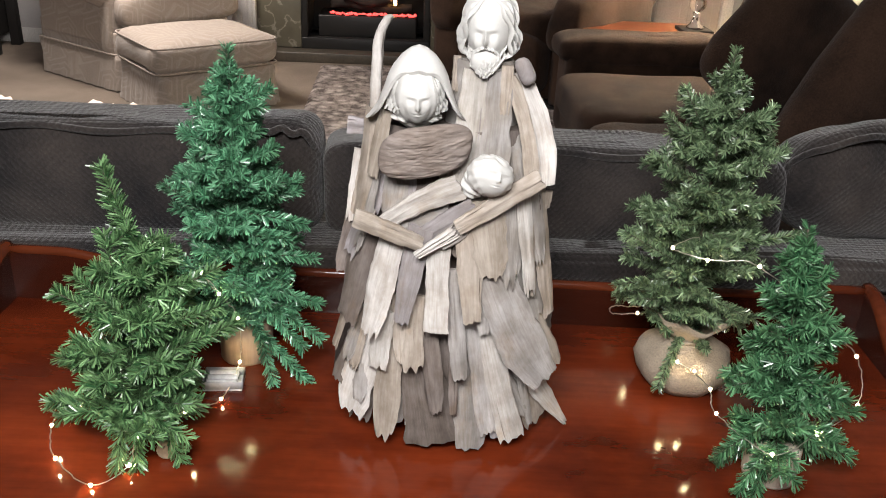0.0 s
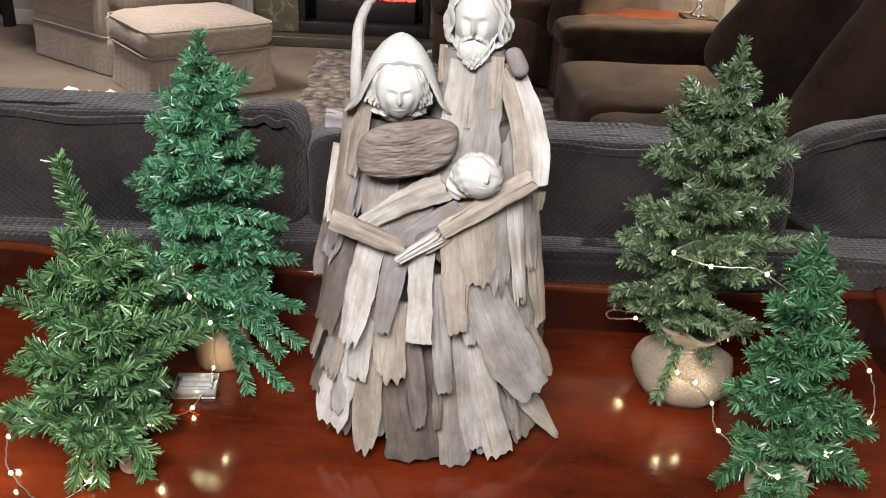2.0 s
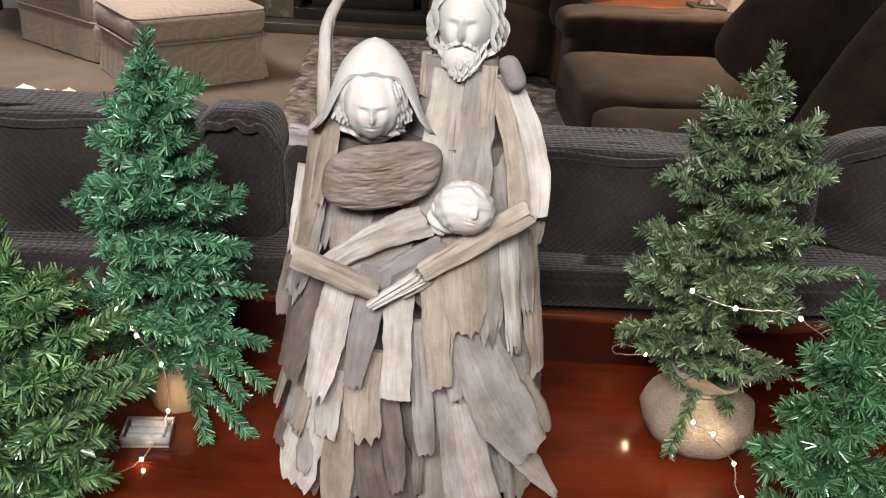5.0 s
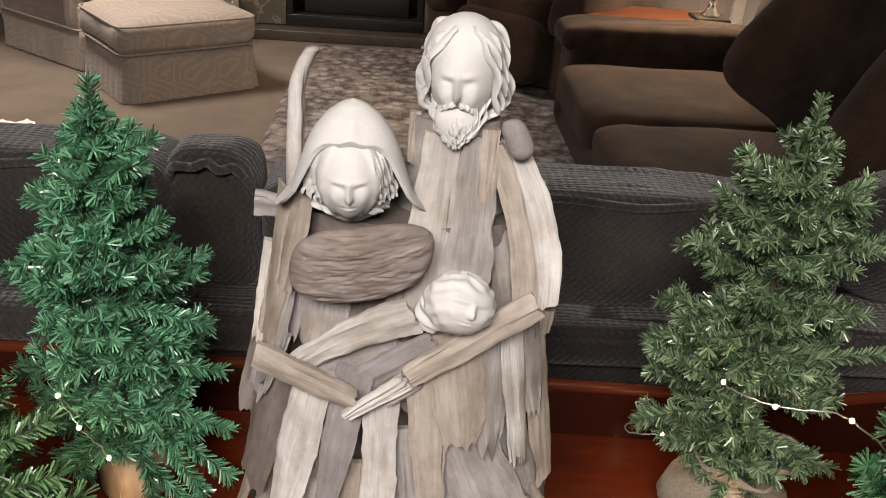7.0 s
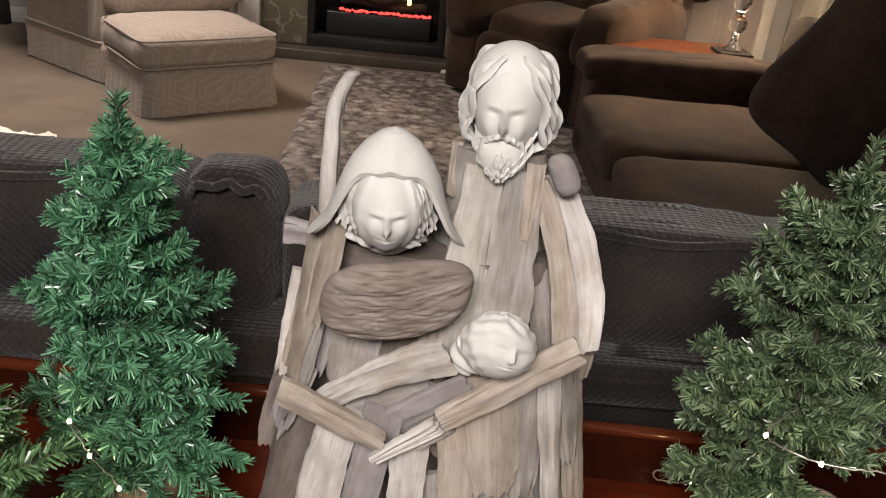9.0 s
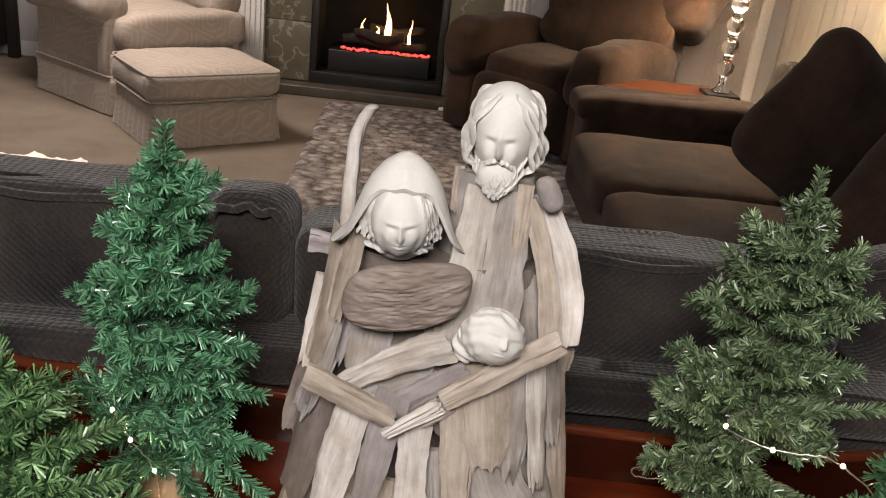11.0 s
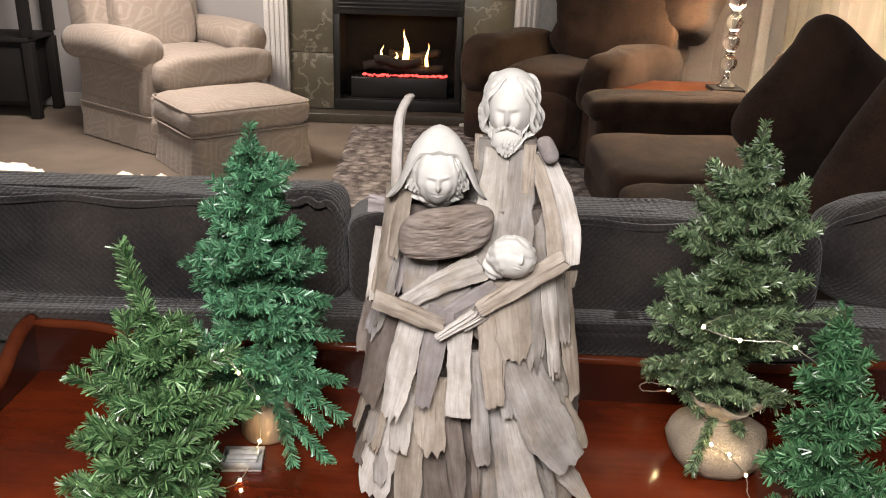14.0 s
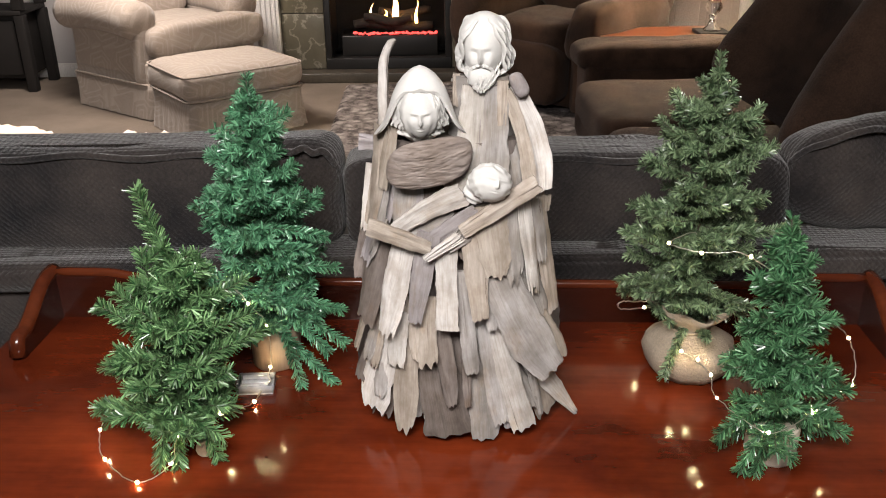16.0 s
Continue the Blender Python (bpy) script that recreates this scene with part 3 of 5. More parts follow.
for s in (-1, 1):
    part("armrest", cushion_bm(0.25, 0.9, 0.36, 0.45, 0.55, 40, 20, 0.02, 5, 5.0 + s, centre=(s * 0.40, -0.05, 0.50)), PLUSH_BROWN, rec)
    part("arm_panel", box_bm(s * 0.40 - 0.10, s * 0.40 + 0.10, -0.42, 0.36, 0.04, 0.44, 0.04), PLUSH_BROWN, rec)
part("lower_back", cushion_bm(0.80, 0.34, 0.50, 0.40, 0.55, 48, 20, 0.03, 5, 8.0), PLUSH_BROWN, rec, base=pose(0.10, 0.32, 0.70, -16, 0, 0))
part("upper_back", cushion_bm(0.98, 0.34, 0.64, 0.34, 0.45, 56, 24, 0.035, 4, 11.0), PLUSH_BROWN, rec, base=pose(0.15, 0.43, 0.98, -16, 0, 0))
part("back_shell", box_bm(-0.40, 0.40, 0.40, 0.58, 0.30, 0.95, 0.06, 4), PLUSH_BROWN, rec)

side = thing("side_table", pose(0, 0, 0), "orange-stained wooden side table between recliner and sofa", "side table")
part("tabletop", box_bm(1.10, 1.97, 5.36, 5.86, 0.585, 0.62, 0.01), ORANGE_WOOD, side)
for x in (1.13, 1.89):
    for y in (5.38, 5.78):
        part("leg", box_bm(x, x + 0.06, y, y + 0.06, 0, 0.584, 0.006), ORANGE_WOOD, side)

lamp = thing("table_lamp", pose(1.84, 5.56, 0.62), "lit table lamp with stacked crystal balls and white drum shade", "table lamp")
part("foot", box_bm(-0.10, 0.10, -0.10, 0.10, 0.0, 0.022, 0.004), ESPRESSO, lamp, "dark square lamp foot")
part("bell", lathe_bm([(0.055, 0.022), (0.056, 0.034), (0.035, 0.05), (0.02, 0.085), (0.026, 0.12)], 28), CHROME, lamp)
for k in range(4):
    z = 0.175 + 0.128 * k
    bm = bmesh.new()
    bmesh.ops.create_uvsphere(bm, u_segments=28, v_segments=16, radius=0.054, matrix=pose(0, 0, z))
    ball = part("crystal_ball", bm, CRYSTAL, lamp, "clear crystal ball")
    part("collar", lathe_bm([(0.026, z + 0.05), (0.032, z + 0.056), (0.018, z + 0.063), (0.032, z + 0.07), (0.026, z + 0.077)], 24), CHROME, ball)
part("stem", lathe_bm([(0.006, 0.63), (0.006, 0.80)], 12), CHROME, lamp)
bm = bmesh.new()
prof = [(0.25, 0.635), (0.21, 0.93)]
rings = [[bm.verts.new((r * math.cos(2 * math.pi * i / 48), r * math.sin(2 * math.pi * i / 48), z)) for i in range(48)] for r, z in prof]
for i in range(48):
    bm.faces.new((rings[0][i], rings[0][(i + 1) % 48], rings[1][(i + 1) % 48], rings[1][i]))
bmesh.ops.solidify(bm, geom=bm.faces[:], thickness=0.003)
part("shade", bm, SHADE, lamp, "glowing white drum shade")
pl = bpy.data.lights.new("lamp_bulb", "POINT")
pl.energy, pl.color, pl.shadow_soft_size = 45, (1.0, 0.78, 0.55), 0.05
lb = new("lamp_bulb", pl)
lb.location = (1.84, 5.56, 1.40)

# ---- sectional sofa: the wing that faces west ----
wing = thing("sectional_sofa", pose(0, 0, 0), "deep brown plush sofa with wide padded arm and seat cushions", "sofa")
part("base", box_bm(0.92, 2.22, 2.2, 5.25, 0.05, 0.30, 0.03), PLUSH_BROWN, wing)
for y0, y1, sd in ((4.02, 4.98, 1.0), (3.02, 3.98, 4.0), (2.15, 2.98, 6.0)):
    part("seat_cushion", cushion_bm(1.06, y1 - y0, 0.24, 0.22, 0.45, 64, 22, 0.014, 4, sd, centre=(1.37, (y0 + y1) / 2, 0.37)), PLUSH_BROWN, wing)
part("arm_body", box_bm(0.92, 2.05, 4.98, 5.30, 0.05, 0.56, 0.05, 4), PLUSH_BROWN, wing)
part("arm_pad", cushion_bm(1.20, 0.36, 0.20, 0.25, 0.6, 64, 20, 0.012, 4, 8.0, centre=(1.47, 5.15, 0.575)), PLUSH_BROWN, wing)
part("back", box_bm(2.02, 2.32, 2.2, 5.3, 0.04, 0.86, 0.06, 4), PLUSH_BROWN, wing)
for y, sd in ((4.5, 2.0), (3.5, 5.0), (2.55, 7.0)):
    part("back_cushion", cushion_bm(0.30, 0.92, 0.52, 0.4, 0.5, 48, 22, 0.02, 4, sd), PLUSH_BROWN, wing, base=pose(1.97, y, 0.73, 0, 10, 0))
for x, y, z, turn, spin, w, sd in ((1.52, 3.42, 0.94, 12, 56, 0.60, 1.0), (1.56, 2.68, 0.90, 8, 62, 0.64, 4.0)):
    p = tagged(link_mesh("throw_pillow", cushion_bm(w, w, 0.24, 0.30, 0.85, 72, 24, 0.02, 4, sd), PLUSH_BROWN, base=pose(x, y, z, 90, 0, turn) @ pose(0, 0, 0, 0, 0, spin)), "large brown plush pillow propped against the sofa back", "pillow", "sofa pillows")

# the wing behind the table, seen from its back
back = thing("sofa_section", pose(0, 0, 0), "dark taupe plush sofa seen from behind, with seamed waffle-weave back cushions", "sofa")
part("base", box_bm(-2.6, 2.05, 1.80, 2.9, 0.05, 0.32, 0.03), PLUSH_SHADED, back)
part("back_frame", box_bm(-2.6, 2.05, 1.70, 1.98, 0.06, 0.75, 0.04, 4), PLUSH_SHADED, back)
part("seat", cushion_bm(4.5, 0.95, 0.2, 0.1, 0.4, 96, 16, 0.02, 3, 2.0, centre=(-0.28, 2.45, 0.38)), PLUSH_SHADED, back)
for x0, x1, z1, ex, ez, sd in ((-2.55, -1.44, 1.045, 0.14, 0.30, 1.0), (-1.46, -0.375, 1.045, 0.14, 0.30, 3.0), (-0.41, -0.222, 1.055, 0.75, 0.55, 4.0), (-0.225, 0.865, 1.022, 0.16, 0.32, 5.0), (0.855, 1.30, 1.085, 0.6, 0.85, 7.0), (1.29, 1.98, 1.035, 0.25, 0.45, 9.0)):
    w, h = x1 - x0, z1 - 0.785
    c = part("back_cushion", cushion_bm(w, 0.185, h, ex, ez, 160, 48, 0.018, 5, sd, centre=((x0 + x1) / 2, 1.870, (0.785 + z1) / 2)), PLUSH_SHADED, back)
    pts = []
    for i in range(61):
        t = -1 + 2 * i / 60
        edge = (1 - abs(t) ** (2 / ez if w < 0.6 else 14)) ** 0.5 if abs(t) < 1 else 0.0
        pts.append(((x0 + x1) / 2 + t * (w / 2 - 0.010), 1.778 + 0.08 * (1 - edge) + 0.004 * math.sin(i * 0.5 + sd), z1 - 0.014 + 0.005 * math.sin(i * 0.33 + sd) - (h * 0.45 if w < 0.6 else 0.09) * (1 - edge)))
    part("piping", tube_bm(pts, 0.0085, 8), PLUSH_SHADED, c)
part("top_rail", cushion_bm(4.6, 0.24, 0.085, 0.06, 0.7, 200, 16, 0.016, 5, 3.0, centre=(-0.28, 1.775, 0.762)), PLUSH_SHADED, back)

# crumpled white garland lying on the sofa top; its sheet is given an even glow
bm = bmesh.new()
random.seed(8)
rows = []
for i in range(91):
    t = i / 90
    x = -1.45 + 0.76 * t
    hgt = max(0.006, 0.030 * abs(noise.noise(Vector((t * 13, 0.3, 0)))) + 0.014 * (t < 0.62) - 0.02 * bell_gap(t))
    rows.append([bm.verts.new((x + 0.006 * noise.noise(Vector((i * 0.9, k, 2))), 1.985 + 0.030 * math.cos(math.pi * k / 8) + 0.008 * noise.noise(Vector((i * 0.5, k * 0.8, 5))),
                 1.014 + hgt * math.sin(math.pi * k / 8) * 1.45 + 0.006 * noise.noise(Vector((i * 0.8, k * 0.9, 7))))) for k in range(9)])
for a, b in zip(rows, rows[1:]):
    for k in range(8):
        bm.faces.new((a[k], b[k], b[k + 1], a[k + 1]))
bmesh.ops.solidify(bm, geom=bm.faces[:], thickness=0.002)
tagged(link_mesh("garland", bm, GARLAND), "glowing crumpled white garland lying along the sofa top", "garland")

vent = thing("floor_register", pose(0.33, 6.86, 0.03, 0, 0, -6), "narrow white metal floor register lying by the hearth", "floor vent")
part("frame", box_bm(-0.17, 0.17, -0.035, 0.035, 0.0, 0.012, 0.003), TRIM, vent)
for k in range(9):
    part("slat", box_bm(-0.15 + 0.035 * k, -0.13 + 0.035 * k, -0.025, 0.025, 0.0125, 0.018, 0.002), TRIM, vent)


# ---- the table with its low gallery ----
TZ = 0.75
table = thing("gallery_table", pose(0.030, 1.472, 0, 0, 0, -3.2), "polished cherry-red wooden table with a low curved gallery round its back", "table")
part("tabletop", box_bm(-0.93, 0.93, -0.68, 0.04, TZ - 0.032, TZ, 0.006, 3), CHERRY, table, "glossy cherry-red tabletop")
part("apron", box_bm(-0.86, 0.86, -0.62, 0.0, TZ - 0.14, TZ - 0.0325, 0.004), CHERRY_SHADED, table)
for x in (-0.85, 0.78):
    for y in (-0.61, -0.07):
        part("leg", lathe_bm([(0.030, 0.0), (0.034, 0.03), (0.026, 0.06), (0.034, 0.30), (0.038, 0.52), (0.030, 0.55), (0.042, 0.58), (0.042, TZ - 0.141)], 20, centre=(x + 0.035, y + 0.035, 0)), CHERRY_SHADED, table)


def gallery_height(x):
    u = min(1.0, max(0.0, (abs(x) - 0.62) / 0.14))
    return 0.083 + 0.019 * u * u * (3 - 2 * u)


bm = bmesh.new()
rows = []
for i in range(61):
    x = -0.854 + 1.708 * i / 60
    h = gallery_height(x)
    rows.append([bm.verts.new((x, y, TZ + z)) for y, z in ((0.0, 0.0), (0.0, h - 0.012), (0.0, h), (0.022, h), (0.022, 0.0))])
for a, b in zip(rows, rows[1:]):
    for k in range(4):
        bm.faces.new((a[k], b[k], b[k + 1], a[k + 1]))
bm.faces.new(rows[0]), bm.faces.new(rows[-1])
g = part("gallery_back", bm, CHERRY_SHADED, table, smooth=False)
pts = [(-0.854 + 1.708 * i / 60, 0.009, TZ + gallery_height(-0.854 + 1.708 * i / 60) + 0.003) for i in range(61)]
part("moulding", tube_bm(pts, 0.0105, 8), CHERRY_LIT, g, "rounded reddish top moulding")
for s in (-1, 1):
    bm = bmesh.new()
    ins, outs = [], []
    for i in range(25):
        t = i / 24
        h = 0.102 - 0.062 * (0.5 - 0.5 * math.cos(math.pi * min(1.0, max(0.0, (t - 0.12) / 0.78)))) - (0.035 * max(0, (t - 0.93) / 0.07) ** 2)
        y = 0.02 - 0.20 * t
        ins.append((bm.verts.new((s * 0.854, y, TZ + 0.001)), bm.verts.new((s * 0.854, y, TZ + h))))
        outs.append((bm.verts.new((s * 0.879, y, TZ + 0.001)), bm.verts.new((s * 0.879, y, TZ + h))))
    for a, b, c, d in zip(ins, ins[1:], outs, outs[1:]):
        bm.faces.new((a[0], b[0], b[1], a[1])), bm.faces.new((c[0], d[0], d[1], c[1])), bm.faces.new((a[1], b[1], d[1], c[1]))
    bm.faces.new((ins[-1][0], ins[-1][1], outs[-1][1], outs[-1][0])), bm.faces.new((ins[0][0], ins[0][1], outs[0][1], outs[0][0]))
    sd = part("gallery_side", bm, CHERRY_SHADED, table, smooth=False)
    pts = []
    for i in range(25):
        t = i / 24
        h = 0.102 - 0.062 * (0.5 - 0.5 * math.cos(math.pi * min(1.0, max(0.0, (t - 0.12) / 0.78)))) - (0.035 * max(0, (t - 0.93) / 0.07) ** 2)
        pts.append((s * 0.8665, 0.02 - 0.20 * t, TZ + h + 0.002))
    part("moulding", tube_bm(pts, 0.016, 10), CHERRY_LIT, sd, "rounded reddish top moulding")


# ---- little artificial pines ----
def spray(out, rng, p0, p1, bend, length, density, width):
    """Flat needles brushed forward round a twig from p0 to p1 that bends by the given vector, with a blunt tuft at its tip."""
    p0, p1, bend = np.array(p0), np.array(p1), np.array(bend)
    n = max(8, int(np.linalg.norm(p1 - p0) * density))
    t = np.concatenate([rng.random(n), rng.uniform(0.93, 1.0, 7)])[:, None]
    n += 7
    c = p0 + (p1 - p0) * t + bend * (t * t)
    ax = (p1 - p0) + 2 * bend * t
    ax /= np.linalg.norm(ax, axis=1)[:, None]
    r = rng.normal(size=(n, 3))
    r -= ax * (r * ax).sum(1)[:, None]
    r /= np.linalg.norm(r, axis=1)[:, None]
    d = r + ax * rng.uniform(0.55, 1.25, (n, 1))
    d /= np.linalg.norm(d, axis=1)[:, None]
    ln = length * rng.uniform(0.75, 1.1, (n, 1))
    side = np.cross(d, rng.normal(size=(n, 3)))
    side /= np.linalg.norm(side, axis=1)[:, None]
    w = width * rng.uniform(0.75, 1.2, (n, 1))
    tip = c + d * ln + np.array((0, 0, -0.0012))
    out.append(np.stack([c - side * w * 0.4, c + side * w * 0.4, tip + side * w * 0.42, tip - side * w * 0.42], 1))


def pine(base, low, top, reach, twigs, material, label, seed, needle=0.0165, density=2300, width=0.0019, extra=()):
    """A wired pine: a stem from base to top, tiers of twigs from height low on; reach(h) is the twig length at 0..1."""
    rng = np.random.default_rng(seed)
    tree = thing("artificial_pine", pose(*base), label, "tree", "small artificial pines")
    b, top, low = np.zeros(3), np.array(top) - np.array(base), np.array(low) - np.array(base)
    part("trunk", tube_bm([b, (low + b) / 2, low, (low + top) / 2, top], lambda t: 0.008 * (1 - 0.75 * t), 8), BARK, tree)
    quads, stems = [], bmesh.new()
    spray(quads, rng, low + (top - low) * 0.8, top, (0, 0, 0), needle, density * 1.5, width)
    spray(quads, rng, low, low + (top - low) * 0.85, (0, 0, 0), needle * 1.4, density, width)
    for i in range(twigs):
        h = (i + rng.random() * 0.8) / twigs
        az = i * 2.39996 + rng.normal() * 0.25
        ln = reach(h) * rng.uniform(0.62, 1.12)
        up = -0.15 + 0.62 * h + rng.normal() * 0.14
        p0 = low + (top - low) * h * (1 - 0.07 * h)
        out = np.array((math.cos(az) * math.cos(up), math.sin(az) * math.cos(up), math.sin(up)))
        p1 = p0 + out * ln
        bend = np.array((0, 0, ln * rng.uniform(0.0, 0.28)))
        spray(quads, rng, p0, p1, bend, needle, density, width)
        tube_bm([p0, p0 + (p1 - p0) * 0.5 + bend * 0.25, p0 + (p1 - p0) * 0.95 + bend * 0.9], 0.0011, 3, stems)
        sidew = np.cross(out, (0, 0, 1.0))
        for k, (tt, sg) in enumerate(((0.35, 1), (0.5, -1), (0.68, 1), (0.8, -1))):
            if ln < 0.045 and k > 1:
                continue
            q0 = p0 + (p1 - p0) * tt + bend * tt * tt
            dd = out * 0.75 + sidew * sg * 0.62 + np.array((0, 0, rng.normal() * 0.22))
            spray(quads, rng, q0, q0 + dd * ln * (0.62 - 0.4 * tt) * rng.uniform(0.8, 1.2), bend * 0.3, needle, density, width)
    for p0, p1, bz in extra:
        spray(quads, rng, np.array(p0) - base, np.array(p1) - base, (0, 0, bz), needle, density * 1.3, width)
        tube_bm([np.array(p0) - base, (np.array(p0) + p1) / 2 - base + np.array((0, 0, bz * 0.25)), np.array(p1) - base + np.array((0, 0, bz * 0.9))], 0.0012, 3, stems)
    part("twig_wire", stems, BARK, tree)
    v = np.concatenate(quads)
    me = bpy.data.meshes.new("crown")
    me.from_pydata(v.reshape(-1, 3).tolist(), [], np.arange(len(v) * 4).reshape(-1, 4).tolist())
    me.materials.append(material)
    crown = new("crown", me)
    crown.parent = tree
    tagged(crown, kind="stuff")
    return tree


def log_foot(tree, x, y, z, r, h, tilt=(0, 0), wood=BIRCH_SHADED):
    part("foot", lathe_bm([(r * 0.97, 0.0), (r, 0.004), (r, h - 0.004), (r * 0.97, h), (r * 0.9, h)], 40, wobble=lambda a, zz: 1 + 0.012 * math.sin(3 * a) + 0.006 * math.sin(11 * a)), wood, tree, "round of pale turned wood", base=pose(x, y, z, tilt[0], tilt[1], 0))


left_tall = pine((-0.325, 1.325, TZ), (-0.325, 1.325, TZ + 0.09), (-0.333, 1.335, 1.315),
    lambda h: float(np.interp(h, (0, 0.15, 0.35, 0.55, 0.76, 0.9, 1), (0.105, 0.122, 0.114, 0.100, 0.068, 0.036, 0.008))), 74, NEEDLE_BLUE, "tall bright emerald artificial pine standing on a wooden foot", 3, needle=0.0175, density=2300, width=0.0022,
    extra=(((-0.300, 1.300, 0.884), (-0.182, 1.250, 0.839), -0.010), ((-0.320, 1.300, 0.909), (-0.184, 1.270, 0.892), -0.004), ((-0.302, 1.280, 0.834), (-0.183, 1.220, 0.744), -0.012), ((-0.325, 1.300, 0.968), (-0.191, 1.280, 0.975), -0.004), ((-0.366, 1.320, 1.017), (-0.440, 1.300, 1.094), -0.004), ((-0.342, 1.320, 1.040), (-0.210, 1.300, 1.029), -0.004), ((-0.354, 1.330, 1.147), (-0.409, 1.320, 1.177), -0.002), ((-0.327, 1.330, 1.220), (-0.266, 1.330, 1.250), 0.002),
           ((-0.31, 1.30, 0.86), (-0.26, 1.20, 0.80), -0.03), ((-0.30, 1.30, 0.88), (-0.21, 1.22, 0.84), -0.01)))
log_foot(left_tall, 0.0, 0.0, 0.0, 0.048, 0.085)
left_small = pine((-0.43, 1.07, TZ), (-0.445, 1.075, TZ + 0.045), (-0.43, 1.105, 1.075),
    lambda h: 0.118 * (1 - h) ** 0.5 + 0.010, 46, NEEDLE_GREEN, "bushy grass-green artificial pine leaning beside a taller one", 11, needle=0.0205, density=2100, width=0.0024,
    extra=(((-0.450, 1.060, 0.951), (-0.533, 1.040, 1.017), 0.006), ((-0.439, 1.060, 0.962), (-0.509, 1.050, 1.039), 0.004), ((-0.450, 1.050, 0.861), (-0.536, 1.030, 0.918), 0.004), ((-0.429, 1.070, 0.987), (-0.317, 1.080, 1.041), 0.004), ((-0.419, 1.050, 0.956), (-0.309, 1.060, 0.990), 0.004), ((-0.403, 1.040, 0.920), (-0.289, 1.060, 0.959), 0.008), ((-0.439, 1.090, 1.018), (-0.410, 1.110, 1.073), 0.004), ((-0.447, 1.030, 0.841), (-0.539, 1.000, 0.837), 0.000), ((-0.420, 1.000, 0.850), (-0.355, 0.990, 0.812), -0.004), ((-0.449, 1.000, 0.840), (-0.453, 0.970, 0.780), -0.006), ((-0.473, 1.090, 1.069), (-0.441, 1.100, 1.093), 0.002), ((-0.460, 1.080, 0.982), (-0.478, 1.100, 1.084), 0.004),
           ((-0.425, 1.10, 1.05), (-0.478, 1.12, 1.175), 0.012), ((-0.43, 1.10, 1.02), (-0.47, 1.115, 1.13), 0.01), ((-0.44, 1.08, 0.86), (-0.33, 1.06, 0.93), 0.02), ((-0.44, 1.06, 0.86), (-0.43, 0.98, 0.78), -0.02), ((-0.44, 1.08, 0.84), (-0.37, 1.0, 0.77), -0.01)))
log_foot(left_small, 0.034, -0.008, 0.0155, 0.0145, 0.05, (88, 20))
right_tall = pine((0.475, 1.285, TZ), (0.475, 1.285, TZ + 0.115), (0.487, 1.315, 1.345),
    lambda h: float(np.interp(h, (0, 0.1, 0.22, 0.45, 0.65, 0.82, 0.92, 1), (0.070, 0.135, 0.138, 0.108, 0.094, 0.070, 0.034, 0.008))), 84, NEEDLE_OLIVE, "full olive-green artificial pine growing out of a burlap sack", 23, needle=0.0150, density=2400, width=0.0020,
    extra=(((0.434, 1.250, 0.967), (0.322, 1.220, 0.972), -0.008), ((0.445, 1.260, 0.984), (0.327, 1.240, 1.051), 0.004), ((0.459, 1.310, 1.173), (0.390, 1.300, 1.234), 0.004), ((0.467, 1.310, 1.194), (0.414, 1.310, 1.276), 0.006), ((0.529, 1.310, 1.182), (0.565, 1.310, 1.254), 0.004), ((0.551, 1.280, 1.019), (0.642, 1.260, 1.054), -0.004), ((0.439, 1.220, 0.936), (0.351, 1.200, 0.953), -0.004),
           ((0.47, 1.26, 0.87), (0.40, 1.16, 0.82), -0.02), ((0.48, 1.26, 0.87), (0.47, 1.16, 0.86), 0.02)))


def sack_fold(a, z):
    return 1 + 0.035 * math.sin(5 * a + 20 * z) * (z > 0.03) + 0.02 * math.sin(9 * a + 1.0) + (0.13 * math.sin(7 * a) + 0.1 * math.sin(4 * a + 2)) * max(0, (z - 0.085) / 0.06)


part("sack", lathe_bm([(0.045, 0.0), (0.066, 0.004), (0.080, 0.022), (0.086, 0.045), (0.080, 0.066), (0.058, 0.082), (0.034, 0.092), (0.030, 0.098), (0.050, 0.116), (0.074, 0.146), (0.068, 0.145), (0.026, 0.10)], 56, wobble=sack_fold), BURLAP, right_tall, "coarse burlap sack tied at the neck", base=pose(0.0, -0.02, 0))
bm = tube_bm([(0.036 * math.cos(a), 0.036 * math.sin(a), 0.0945 + 0.002 * math.sin(3 * a)) for a in [i * 0.2 for i in range(33)]], 0.003, 6)
part("twine", bm, BURLAP, right_tall, base=pose(0.0, -0.02, 0))
